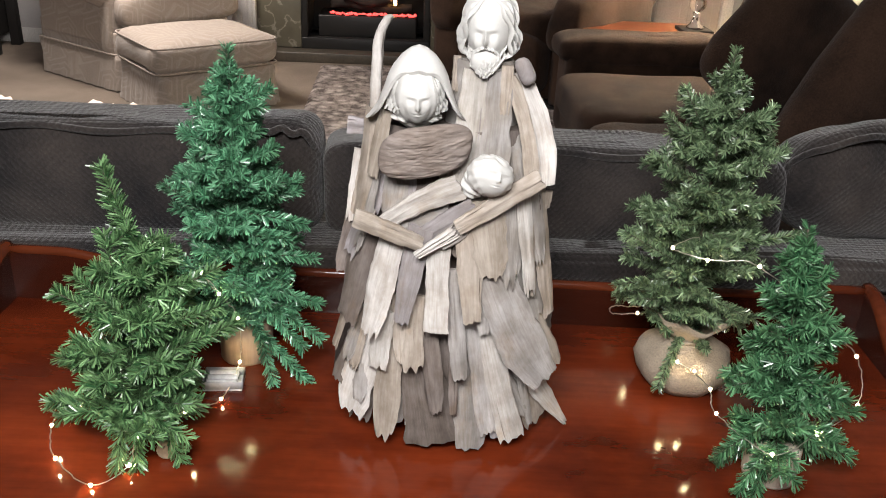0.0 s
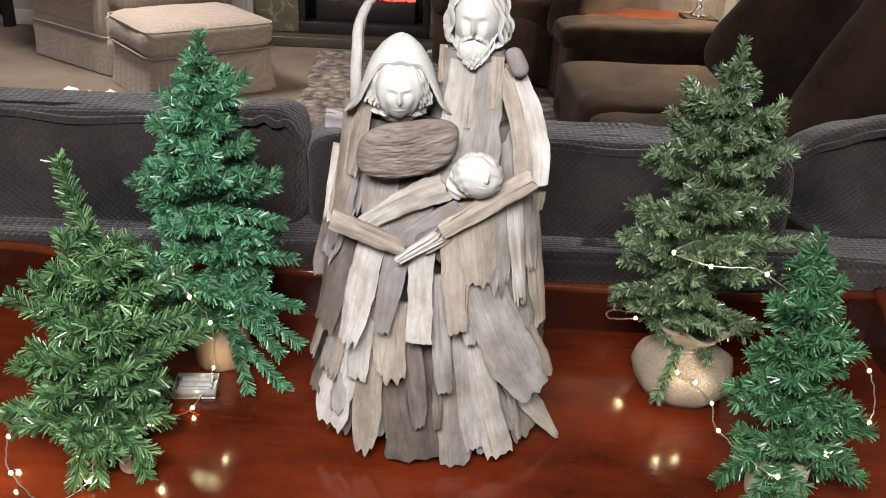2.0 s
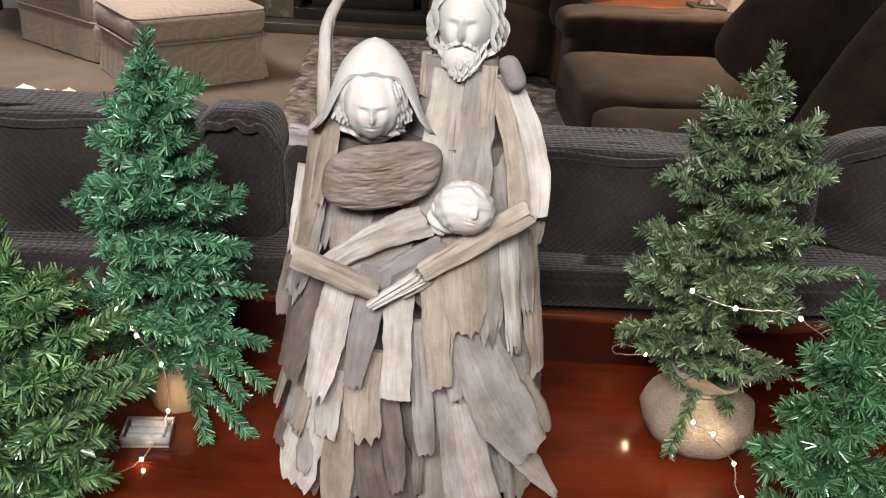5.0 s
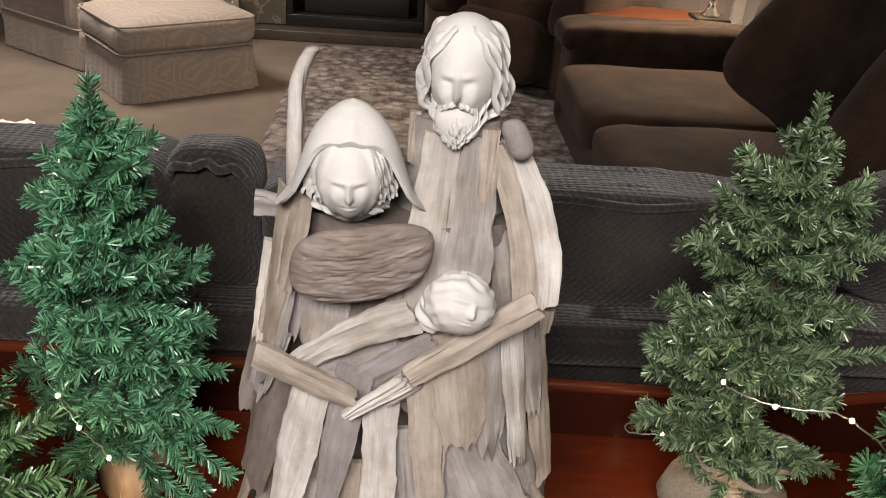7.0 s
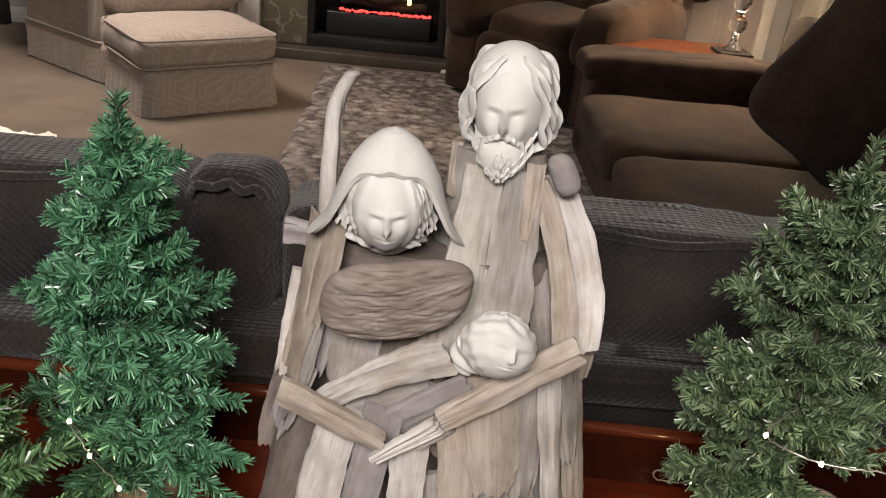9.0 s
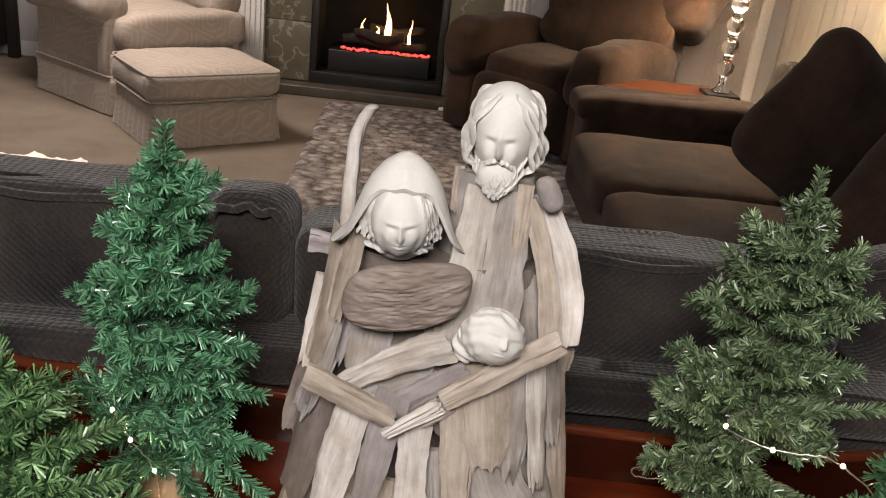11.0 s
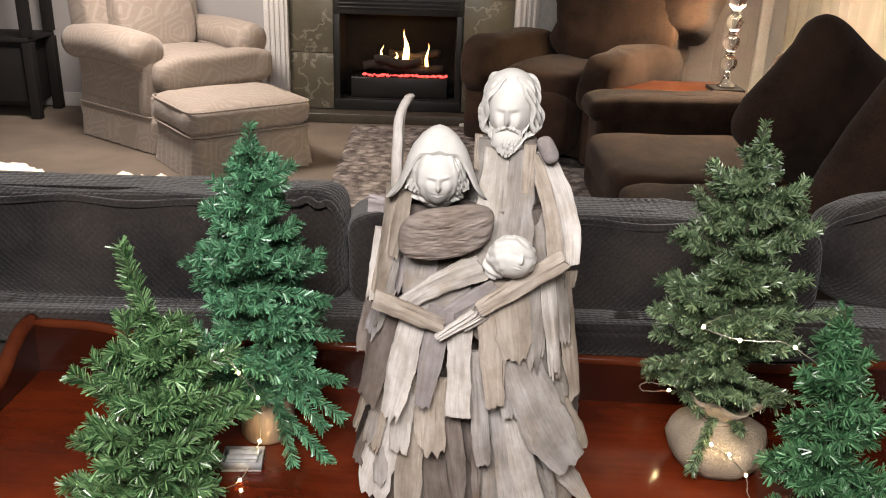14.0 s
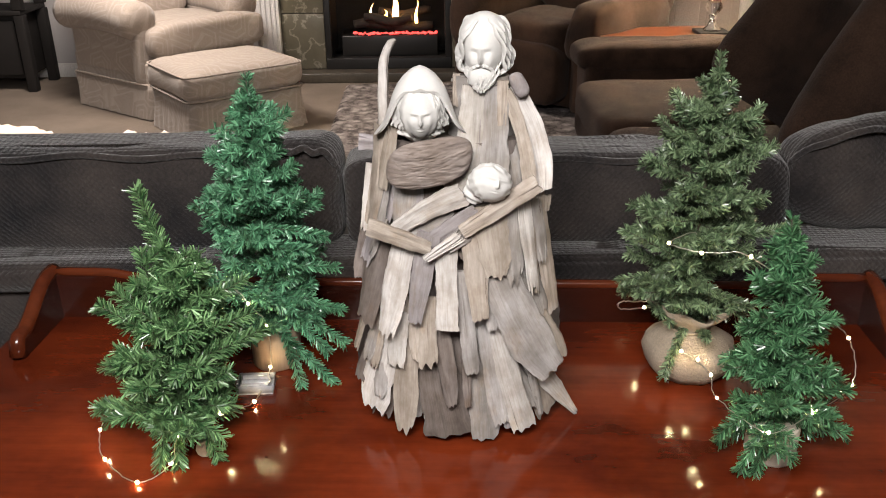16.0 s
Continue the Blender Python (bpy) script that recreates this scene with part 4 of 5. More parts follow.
right_small = pine((0.541, 1.0, TZ), (0.535, 1.0, TZ + 0.075), (0.535, 1.045, 1.15),
    lambda h: 0.088 * (1 - h) ** 0.72 + 0.010, 50, NEEDLE_TEAL, "small deep green artificial pine on a pale wooden foot", 37, needle=0.0185, density=2100, width=0.0022,
    extra=(((0.546, 1.030, 0.970), (0.609, 1.000, 1.000), 0.002), ((0.531, 1.040, 1.035), (0.563, 1.030, 1.079), 0.002), ((0.557, 0.980, 0.832), (0.630, 0.950, 0.830), -0.006), ((0.508, 0.980, 0.855), (0.430, 0.940, 0.842), -0.008), ((0.531, 0.980, 0.886), (0.627, 0.960, 0.897), 0.000), ((0.505, 0.960, 0.826), (0.466, 0.930, 0.779), -0.006), ((0.514, 1.000, 0.926), (0.445, 0.980, 0.929), -0.004),
           ((0.53, 0.99, 0.82), (0.495, 0.94, 0.765), -0.01), ((0.53, 1.0, 0.82), (0.45, 0.99, 0.80), -0.02), ((0.54, 1.0, 0.83), (0.64, 0.98, 0.81), 0.0)))
log_foot(right_small, 0.0, 0.0, 0.0, 0.041, 0.064, wood=BIRCH_PALE)


# ---- fairy lights ----
def light_string(label, points, bulbs, seed):
    """A thin twisted wire through the points with tiny warm bulbs at the chosen ones."""
    st = thing("fairy_lights", pose(0, 0, 0), label, "string lights", "strings of fairy lights")
    path = smooth_path(points, 10)
    random.seed(seed)
    path = [p + Vector((random.uniform(-1, 1), random.uniform(-1, 1), random.uniform(-1, 1))) * 0.0012 for p in path]
    part("wire", tube_bm(path, 0.0010, 4), WIRE, st)
    for i in bulbs:
        bm = bmesh.new()
        bmesh.ops.create_uvsphere(bm, u_segments=12, v_segments=8, radius=0.0025, matrix=Matrix.Translation(Vector(points[i])) @ Matrix.Diagonal((1, 1, 1.25, 1)))
        part("bulb", bm, BULB, st, "glowing warm white bulb")


light_string("lit fairy lights draped round the bushy pine beside a battery box", ((-0.350, 1.250, 0.900), (-0.373, 1.230, 0.962), (-0.341, 1.200, 0.940), (-0.314, 1.206, 0.891), (-0.324, 1.246, 0.780), (-0.341, 1.162, 0.760), (-0.371, 1.047, 0.815), (-0.419, 0.973, 0.824), (-0.440, 0.977, 0.768), (-0.487, 0.945, 0.757), (-0.552, 0.991, 0.768), (-0.577, 1.050, 0.784), (-0.560, 1.100, 0.800)), (1, 2, 3, 4, 5, 6, 7, 8, 9, 10, 11), 3)
light_string("lit fairy lights wound over two pines, its end looped", ((0.402, 1.375, 0.868), (0.388, 1.390, 0.872), (0.381, 1.390, 0.862), (0.413, 1.360, 0.852), (0.395, 1.360, 0.848), (0.368, 1.370, 0.843), (0.358, 1.372, 0.835), (0.366, 1.370, 0.826), (0.388, 1.360, 0.832), (0.407, 1.353, 0.838), (0.440, 1.330, 0.860), (0.470, 1.300, 0.950), (0.460, 1.250, 1.040), (0.388, 1.170, 1.058), (0.431, 1.128, 1.058), (0.505, 1.105, 1.060), (0.600, 1.070, 0.982), (0.661, 1.048, 0.938), (0.666, 1.018, 0.868), (0.586, 0.974, 0.846), (0.497, 0.921, 0.848), (0.449, 1.022, 0.845), (0.453, 1.072, 0.857), (0.450, 1.150, 0.840), (0.461, 1.167, 0.829), (0.433, 1.177, 0.841)), (9, 13, 14, 15, 16, 17, 18, 19, 20, 21, 22, 24, 25), 4)

pack = thing("battery_box", pose(-0.348, 1.222, TZ, 0, 0, 2), "open clear plastic battery box lying on the table", "battery box")
part("tray", box_bm(-0.034, 0.034, -0.024, 0.024, 0.0, 0.004, 0.0015), CASE, pack)
for y in (-0.024, 0.0225):
    part("wall", box_bm(-0.034, 0.034, y, y + 0.0015, 0.004, 0.019), CASE, pack)
for x in (-0.034, 0.0325):
    part("wall", box_bm(x, x + 0.0015, -0.0225, 0.0225, 0.004, 0.019), CASE, pack)
for k in range(3):
    y = -0.0148 + 0.0148 * k
    cell = part("battery", tube_bm([(-0.026, y, 0.0115), (-0.0255, y, 0.0115), (0.0, y, 0.0115), (0.0235, y, 0.0115), (0.024, y, 0.0115)], 0.0069, 16), CELL, pack, "silver battery cell")
    part("terminal", tube_bm([(0.024, y, 0.0115), (0.0258, y, 0.0115)], 0.0026, 10), CHROME, cell)


# ---- the driftwood family statue: one mesh ----
GREY, PALE, TAN, DARK, LILAC, CAST, BROWN = range(7)
statue_bm = bmesh.new()
statue_uv = statue_bm.loops.layers.uv.new("UVMap")
slat_count = [0]


def body_size(z):
    zs = (0.75, 0.92, 1.10, 1.25, 1.45)
    return float(np.interp(z, zs, (0.215, 0.185, 0.155, 0.14, 0.12))), float(np.interp(z, zs, (0.130, 0.115, 0.10, 0.075, 0.06)))


def body_front(x, z):
    a, b = body_size(z)
    return 1.19 - b * math.sqrt(max(0.0, 1 - ((x - 0.035) / a) ** 2))


def slat(xa, za, xb, zb, wa, wb, tone, off=0.0, y0=None, y1=None, bow=0.0, rag=0.3, thick=0.0065, back=False, curl=0.008):
    """A weathered splinter of wood from (xa, za) to (xb, zb): it follows the body, or runs between two depths."""
    slat_count[0] += 1
    sd = slat_count[0] * 7.31
    rows, cols = 20, 10
    d = Vector((xb - xa, 0, zb - za))
    length = max(d.length, 1e-4)
    d.normalize()
    if y0 is None and not back:
        xa, za, length = xa - d.x * 0.035, za - d.z * 0.035, length + 0.035
    side = Vector((d.z, 0, -d.x)) if abs(d.z) > abs(d.x) else Vector((-d.z, 0, d.x))
    if side.x < 0:
        side = -side
    front, rear = [], []
    pick = random.Random(slat_count[0] * 13)
    taper, skew, twist = pick.uniform(0.02, 0.36) * min(1.0, rag * 3), pick.uniform(-0.5, 0.5), pick.uniform(-0.09, 0.09)
    for i in range(rows + 1):
        t = i / rows
        tip = max(0.0, (t - 0.70) / 0.30) ** 1.6
        w = wa + (wb - wa) * t
        w *= 1 - 0.16 * noise.noise(Vector((t * 3.1, sd, 0))) - taper * tip
        fr, rr = [], []
        for j in range(cols + 1):
            u = -1 + 2 * j / cols
            e = (0.12 * noise.noise(Vector((t * 7, sd, u * 3))) + 0.07 * noise.noise(Vector((t * 21, sd, u)))) * (abs(u) > 0.75)
            frag = max(0.0, (t - 0.72) / 0.28)
            tt = t * (1 + 0.0) - frag * (0.04 + rag * 0.20) * (0.5 + 0.9 * noise.noise(Vector((u * 2.3, sd, 5))) + 0.38 * noise.noise(Vector((u * 5.1, sd, 8)))) * (0.07 / (length + 0.03)) * 1.6
            p = Vector((xa, 0, za)) + d * (length * tt) + side * ((u + e) * w / 2 + bow * 4 * t * (1 - t) + skew * taper * tip * 0.4 * w)
            if y0 is None:
                y = min(body_front(p.x, p.z), 1.18) - off + 0.010 * (1 - t) ** 1.3 - curl * t ** 2 + twist * u * w / 2
                if back:
                    y = 2.38 - y
            else:
                y = y0 + (y1 - y0) * t
            curve = 0.045 * w * (1 - u * u)
            relief = 0.0022 * noise.noise(Vector((u * w * 260, t * length * 9, sd))) + 0.003 * noise.noise(Vector((u * 1.5, t * length * 22, sd + 3)))
            s = -1 if not back else 1
            edge = thick * (1 - 0.25 * abs(u) ** 6)
            fr.append(statue_bm.verts.new((p.x, y + s * (curve + relief + edge / 2), max(p.z, 0.7505))))
            rr.append(statue_bm.verts.new((p.x, y + s * (curve * 0.6 - edge / 2), max(p.z, 0.7505))))
        front.append(fr), rear.append(rr)
    faces = []
    for i in range(rows):
        for j in range(cols):
            faces.append((front[i][j], front[i][j + 1], front[i + 1][j + 1], front[i + 1][j]))
            faces.append((rear[i][j], rear[i + 1][j], rear[i + 1][j + 1], rear[i][j + 1]))
        for j in (0, cols):
            faces.append((front[i][j], front[i + 1][j], rear[i + 1][j], rear[i][j]))
    for i in (0, rows):
        for j in range(cols):
            faces.append((front[i][j], front[i][j + 1], rear[i][j + 1], rear[i][j]))
    where = {}
    for i in range(rows + 1):
        for j in range(cols + 1):
            q = (sd + (j / cols - 0.5) * max(wa, wb), sd * 0.37 + i / rows * length)
            where[front[i][j]] = where[rear[i][j]] = q
    for f in faces:
        fc = statue_bm.faces.new(f)
        fc.material_index = tone
        for lp in fc.loops:
            lp[statue_uv].uv = where[lp.vert]


def grid_surface(nu, nv, at, tone, across=False):
    """A surface from at(u, v), closed round u, capped at both ends of v."""
    rows = [[statue_bm.verts.new(at(i / nu, j / nv)) for i in range(nu)] for j in range(nv + 1)]
    fs = []
    for p, q in zip(rows, rows[1:]):
        for i in range(nu):
            fs.append(statue_bm.faces.new((p[i], p[(i + 1) % nu], q[(i + 1) % nu], q[i])))
    fs.append(statue_bm.faces.new(rows[0])), fs.append(statue_bm.faces.new(rows[-1]))
    for f in fs:
        f.material_index = tone
        for lp in f.loops:
            lp[statue_uv].uv = (lp.vert.co.z, lp.vert.co.x) if across else (lp.vert.co.x * 0.7 + lp.vert.co.y, lp.vert.co.z)


# core under the splinters, closed behind; its dark tone deepens the shade in the gaps
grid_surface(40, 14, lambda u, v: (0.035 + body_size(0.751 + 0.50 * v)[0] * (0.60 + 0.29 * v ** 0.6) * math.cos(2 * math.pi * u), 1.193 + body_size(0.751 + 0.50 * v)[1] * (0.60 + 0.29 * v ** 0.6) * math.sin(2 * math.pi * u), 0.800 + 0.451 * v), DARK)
grid_surface(28, 8, lambda u, v: (0.070 + (0.062 - 0.02 * v) * math.cos(2 * math.pi * u), 1.185 + (0.034 - 0.008 * v) * math.sin(2 * math.pi * u), 1.20 + 0.145 * v), GREY)
random.seed(21)
for z0, z1, n in ((0.96, 0.752, 11), (1.12, 0.90, 9), (1.27, 1.06, 7)):
    for k in range(n):
        a = -0.92 + 1.84 * (k + 0.5) / n
        aa, bb = body_size(z0)[0], body_size(z1)[0]
        slat(0.035 + a * aa, z0, 0.035 + a * bb, z1 + random.uniform(0, 0.03), 0.045, 0.036, random.choice((GREY, TAN, PALE, DARK)), 0.006, back=True)

# hem: the lowest tier, down to the table
slat(-0.087, 0.924, -0.106, 0.770, 0.042, 0.042, DARK, 0.000, bow=0.000, rag=0.80, curl=0.000)
slat(-0.044, 0.933, -0.055, 0.776, 0.042, 0.042, GREY, 0.000, bow=0.000, rag=0.80, curl=0.000)
slat(-0.011, 0.936, -0.015, 0.775, 0.042, 0.041, TAN, 0.000, bow=0.000, rag=0.80, curl=0.000)
slat(0.031, 0.937, 0.033, 0.775, 0.041, 0.041, DARK, 0.000, bow=0.000, rag=0.80, curl=0.000)
slat(0.059, 0.936, 0.065, 0.778, 0.041, 0.041, TAN, 0.000, bow=0.000, rag=0.80, curl=0.000)
slat(0.127, 0.927, 0.146, 0.775, 0.042, 0.042, GREY, 0.000, bow=0.000, rag=0.80, curl=0.000)
slat(0.152, 0.921, 0.185, 0.766, 0.043, 0.043, TAN, 0.000, bow=0.000, rag=0.80, curl=0.000)
slat(-0.089, 0.920, -0.125, 0.788, 0.033, 0.060, PALE, 0.012, bow=0.000, rag=0.90, curl=0.012)
slat(-0.102, 0.877, -0.107, 0.814, 0.021, 0.025, GREY, 0.016, bow=0.000, rag=0.90, curl=0.012)
slat(-0.055, 0.955, -0.065, 0.770, 0.039, 0.045, TAN, 0.016, bow=0.000, rag=0.50, curl=0.012)
slat(-0.114, 0.907, -0.143, 0.827, 0.025, 0.026, DARK, 0.004, bow=0.000, rag=0.50, curl=0.012)
slat(-0.123, 0.877, -0.130, 0.819, 0.016, 0.018, GREY, 0.002, bow=0.000, rag=0.50, curl=0.012)
slat(-0.108, 0.939, -0.129, 0.876, 0.023, 0.018, GREY, 0.012, bow=0.000, rag=0.60, curl=0.012)
slat(-0.105, 0.916, -0.117, 0.867, 0.013, 0.015, TAN, 0.014, bow=0.000, rag=0.60, curl=0.012)
slat(-0.135, 0.932, -0.149, 0.883, 0.011, 0.009, TAN, 0.010, bow=0.000, rag=0.30, curl=0.012)
slat(-0.010, 0.890, 0.012, 0.765, 0.053, 0.092, DARK, 0.010, bow=0.000, rag=0.50, curl=0.012)
slat(0.000, 0.949, 0.017, 0.820, 0.032, 0.025, DARK, 0.022, bow=0.000, rag=0.70, curl=0.012)
slat(0.037, 0.937, 0.042, 0.824, 0.019, 0.012, DARK, 0.018, bow=0.000, rag=0.20, curl=0.012)
slat(0.064, 0.876, 0.074, 0.757, 0.046, 0.059, GREY, 0.012, bow=0.000, rag=0.30, curl=0.012)
slat(0.069, 0.951, 0.099, 0.787, 0.026, 0.035, GREY, 0.018, bow=0.000, rag=0.30, curl=0.012)
slat(0.035, 1.025, 0.049, 0.888, 0.029, 0.024, GREY, 0.026, bow=0.000, rag=0.30, curl=0.012)
slat(0.090, 0.971, 0.140, 0.773, 0.028, 0.045, PALE, 0.024, bow=-0.004, rag=0.40, curl=0.012)
slat(0.104, 0.833, 0.116, 0.773, 0.025, 0.024, LILAC, 0.010, bow=0.000, rag=0.40, curl=0.012)
slat(0.149, 0.872, 0.169, 0.784, 0.019, 0.013, GREY, 0.012, bow=0.000, rag=0.40, curl=0.012)
slat(0.175, 0.847, 0.241, 0.751, 0.040, 0.007, PALE, 0.010, bow=0.000, rag=0.40, curl=0.020)
slat(0.112, 0.881, 0.156, 0.799, 0.033, 0.030, GREY, 0.004, bow=0.000, rag=0.60, curl=0.012)
# middle tier
slat(0.105, 1.029, 0.184, 0.875, 0.069, 0.065, GREY, 0.040, bow=-0.006, rag=0.70, curl=0.020)
slat(0.147, 0.993, 0.208, 0.879, 0.033, 0.029, TAN, 0.030, bow=0.000, rag=0.70, curl=0.020)
slat(0.137, 1.054, 0.166, 0.969, 0.037, 0.034, GREY, 0.020, bow=0.000, rag=0.60, curl=0.012)
slat(-0.022, 0.979, -0.024, 0.899, 0.033, 0.032, TAN, 0.026, bow=0.000, rag=0.70, curl=0.012)
slat(-0.072, 0.946, -0.078, 0.886, 0.034, 0.030, PALE, 0.024, bow=0.000, rag=0.80, curl=0.012)
slat(-0.043, 0.973, -0.041, 0.905, 0.028, 0.024, TAN, 0.018, bow=0.000, rag=0.60, curl=0.012)
slat(0.008, 1.067, 0.008, 0.972, 0.034, 0.037, PALE, 0.036, bow=0.000, rag=0.05, curl=0.012)
slat(-0.024, 1.089, -0.045, 0.978, 0.037, 0.027, LILAC, 0.034, bow=0.000, rag=0.30, curl=0.012)
slat(-0.062, 1.083, -0.092, 0.943, 0.040, 0.037, PALE, 0.034, bow=0.000, rag=0.80, curl=0.012)
slat(-0.098, 1.070, -0.129, 0.949, 0.039, 0.032, DARK, 0.026, bow=0.000, rag=0.40, curl=0.012)
slat(-0.125, 1.074, -0.140, 1.006, 0.025, 0.025, DARK, 0.012, bow=0.000, rag=0.50, curl=0.012)
slat(-0.110, 1.096, -0.128, 1.043, 0.017, 0.017, LILAC, 0.020, bow=0.000, rag=0.80, curl=0.012)
slat(-0.102, 1.100, -0.115, 1.064, 0.014, 0.012, GREY, 0.024, bow=0.000, rag=0.80, curl=0.012)
slat(0.051, 1.101, 0.061, 0.987, 0.039, 0.029, TAN, 0.036, bow=0.000, rag=0.30, curl=0.012)
slat(0.073, 1.037, 0.082, 0.959, 0.025, 0.022, GREY, 0.024, bow=0.000, rag=0.50, curl=0.012)
slat(0.002, 1.114, 0.003, 1.080, 0.028, 0.024, DARK, 0.008, bow=0.000, rag=0.60, curl=0.012)
slat(0.024, 1.115, 0.026, 1.077, 0.028, 0.022, DARK, 0.010, bow=0.000, rag=0.60, curl=0.012)
# the man's robe below the forearm
slat(0.078, 1.134, 0.091, 1.050, 0.056, 0.046, TAN, 0.034, bow=0.000, rag=1.00, curl=0.012)
slat(0.111, 1.142, 0.117, 1.039, 0.034, 0.030, GREY, 0.030, bow=0.000, rag=1.00, curl=0.012)
slat(0.133, 1.142, 0.150, 1.015, 0.025, 0.018, PALE, 0.030, bow=0.000, rag=0.90, curl=0.012)
slat(0.147, 1.082, 0.155, 1.010, 0.016, 0.010, TAN, 0.026, bow=0.000, rag=0.80, curl=0.012)
slat(0.161, 1.133, 0.186, 0.964, 0.028, 0.026, TAN, 0.014, bow=0.000, rag=0.30, curl=0.012)
slat(0.149, 1.160, 0.167, 1.053, 0.024, 0.024, GREY, 0.016, bow=0.000, rag=0.50, curl=0.012)
# bodice
slat(-0.052, 1.193, -0.061, 1.119, 0.035, 0.037, GREY, 0.004, bow=0.000, rag=0.30, curl=0.000)
slat(-0.029, 1.197, -0.033, 1.126, 0.018, 0.021, LILAC, 0.002, bow=0.000, rag=0.30, curl=0.000)
slat(-0.009, 1.200, -0.011, 1.138, 0.028, 0.033, DARK, 0.004, bow=0.000, rag=0.30, curl=0.000)
slat(0.014, 1.203, 0.018, 1.152, 0.021, 0.024, TAN, 0.004, bow=0.000, rag=0.30, curl=0.000)
slat(-0.074, 1.182, -0.086, 1.119, 0.013, 0.014, LILAC, 0.000, bow=0.000, rag=0.30, curl=0.000)
slat(-0.085, 1.175, -0.099, 1.110, 0.009, 0.013, GREY, 0.014, bow=0.000, rag=0.30, curl=0.012)
slat(-0.095, 1.236, -0.115, 1.104, 0.027, 0.024, TAN, 0.008, bow=0.004, rag=0.40, curl=0.012)
slat(-0.115, 1.166, -0.125, 1.087, 0.019, 0.019, PALE, 0.000, bow=0.000, rag=0.50, curl=0.012)
slat(-0.079, 1.242, -0.091, 1.181, 0.020, 0.018, TAN, 0.014, bow=0.000, rag=0.30, curl=0.012)
# the man's coat
slat(0.047, 1.345, 0.037, 1.201, 0.023, 0.031, GREY, y0=1.178, y1=1.150, bow=0.000, rag=0.20)
slat(0.057, 1.333, 0.042, 1.198, 0.038, 0.046, PALE, y0=1.166, y1=1.110, bow=0.000, rag=0.20)
slat(0.091, 1.334, 0.083, 1.175, 0.034, 0.050, GREY, y0=1.160, y1=1.104, bow=0.000, rag=0.20)
slat(0.070, 1.309, 0.062, 1.183, 0.009, 0.014, LILAC, y0=1.158, y1=1.108, bow=0.000, rag=0.20)
slat(0.100, 1.342, 0.097, 1.274, 0.018, 0.014, TAN, y0=1.160, y1=1.136, bow=0.000, rag=0.20)
slat(0.103, 1.326, 0.140, 1.192, 0.020, 0.023, TAN, y0=1.160, y1=1.104, bow=0.008, rag=0.15)
slat(0.114, 1.243, 0.132, 1.164, 0.023, 0.036, GREY, y0=1.148, y1=1.116, bow=0.000, rag=0.20)
slat(0.115, 1.331, 0.164, 1.173, 0.029, 0.034, PALE, y0=1.168, y1=1.118, bow=0.014, rag=0.10)
slat(0.172, 1.160, 0.172, 1.131, 0.016, 0.011, TAN, y0=1.140, y1=1.140, bow=0.000, rag=0.20)
slat(0.029, 1.348, 0.027, 1.298, 0.011, 0.014, TAN, y0=1.185, y1=1.170, bow=0.000, rag=0.20)
slat(0.037, 1.214, 0.029, 1.158, 0.030, 0.027, PALE, y0=1.112, y1=1.100, bow=0.000, rag=0.20)
slat(0.090, 1.182, 0.099, 1.114, 0.053, 0.059, GREY, y0=1.108, y1=1.100, bow=0.000, rag=0.20)
slat(0.141, 1.179, 0.149, 1.113, 0.027, 0.031, DARK, y0=1.128, y1=1.122, bow=0.000, rag=0.20)
# a board behind the shoulder
slat(-0.132, 1.232, -0.081, 1.228, 0.025, 0.025, LILAC, y0=1.212, y1=1.212, bow=0.000, rag=0.05)
# arms and the swaddled child
slat(-0.076, 1.120, 0.039, 1.191, 0.023, 0.041, PALE, y0=1.084, y1=1.070, bow=-0.006, rag=0.20)
slat(-0.058, 1.101, 0.029, 1.145, 0.043, 0.041, GREY, y0=1.094, y1=1.088, bow=0.000, rag=0.20)
slat(-0.016, 1.106, 0.058, 1.165, 0.030, 0.028, LILAC, y0=1.076, y1=1.066, bow=0.000, rag=0.20)
slat(0.009, 1.107, 0.061, 1.155, 0.016, 0.016, GREY, y0=1.070, y1=1.062, bow=0.000, rag=0.20)
slat(-0.114, 1.135, -0.013, 1.110, 0.030, 0.023, TAN, y0=1.078, y1=1.042, bow=0.000, rag=0.20)
slat(0.032, 1.135, 0.151, 1.206, 0.022, 0.033, TAN, y0=1.050, y1=1.072, bow=0.000, rag=0.10)
slat(-0.026, 1.096, 0.030, 1.132, 0.008, 0.013, PALE, y0=1.038, y1=1.050, bow=0.000, rag=0.30)
slat(-0.021, 1.092, 0.035, 1.121, 0.007, 0.010, PALE, y0=1.042, y1=1.054, bow=0.000, rag=0.30)
slat(0.011, 1.106, 0.045, 1.124, 0.014, 0.016, GREY, y0=1.054, y1=1.060, bow=0.000, rag=0.30)

# rough bark collar
def collar(u, v):
    a, r = 2 * math.pi * u, math.sin(math.pi * min(0.997, max(0.003, v)))
    x, z = sgn_pow(math.cos(a), 0.72) * 0.0655 * r, sgn_pow(math.sin(a), 0.72) * 0.0425 * r
    z *= 1.0 if z > 0 else 0.85
    k = 0.0022 * noise.noise(Vector((x * 22, z * 110, 2))) + 0.0022 * noise.noise(Vector((x * 90, z * 420, 5)))
    y = (-1 if v < 0.5 else 1) * 0.011 * math.sqrt(max(0.0, 1 - r ** 8)) + k + x * x * 3.0
    return (-0.016 + x + 0.10 * z, 1.076 + y - 0.10 * z, 1.233 + z + 0.15 * x)


grid_surface(120, 72, collar, BROWN, True)


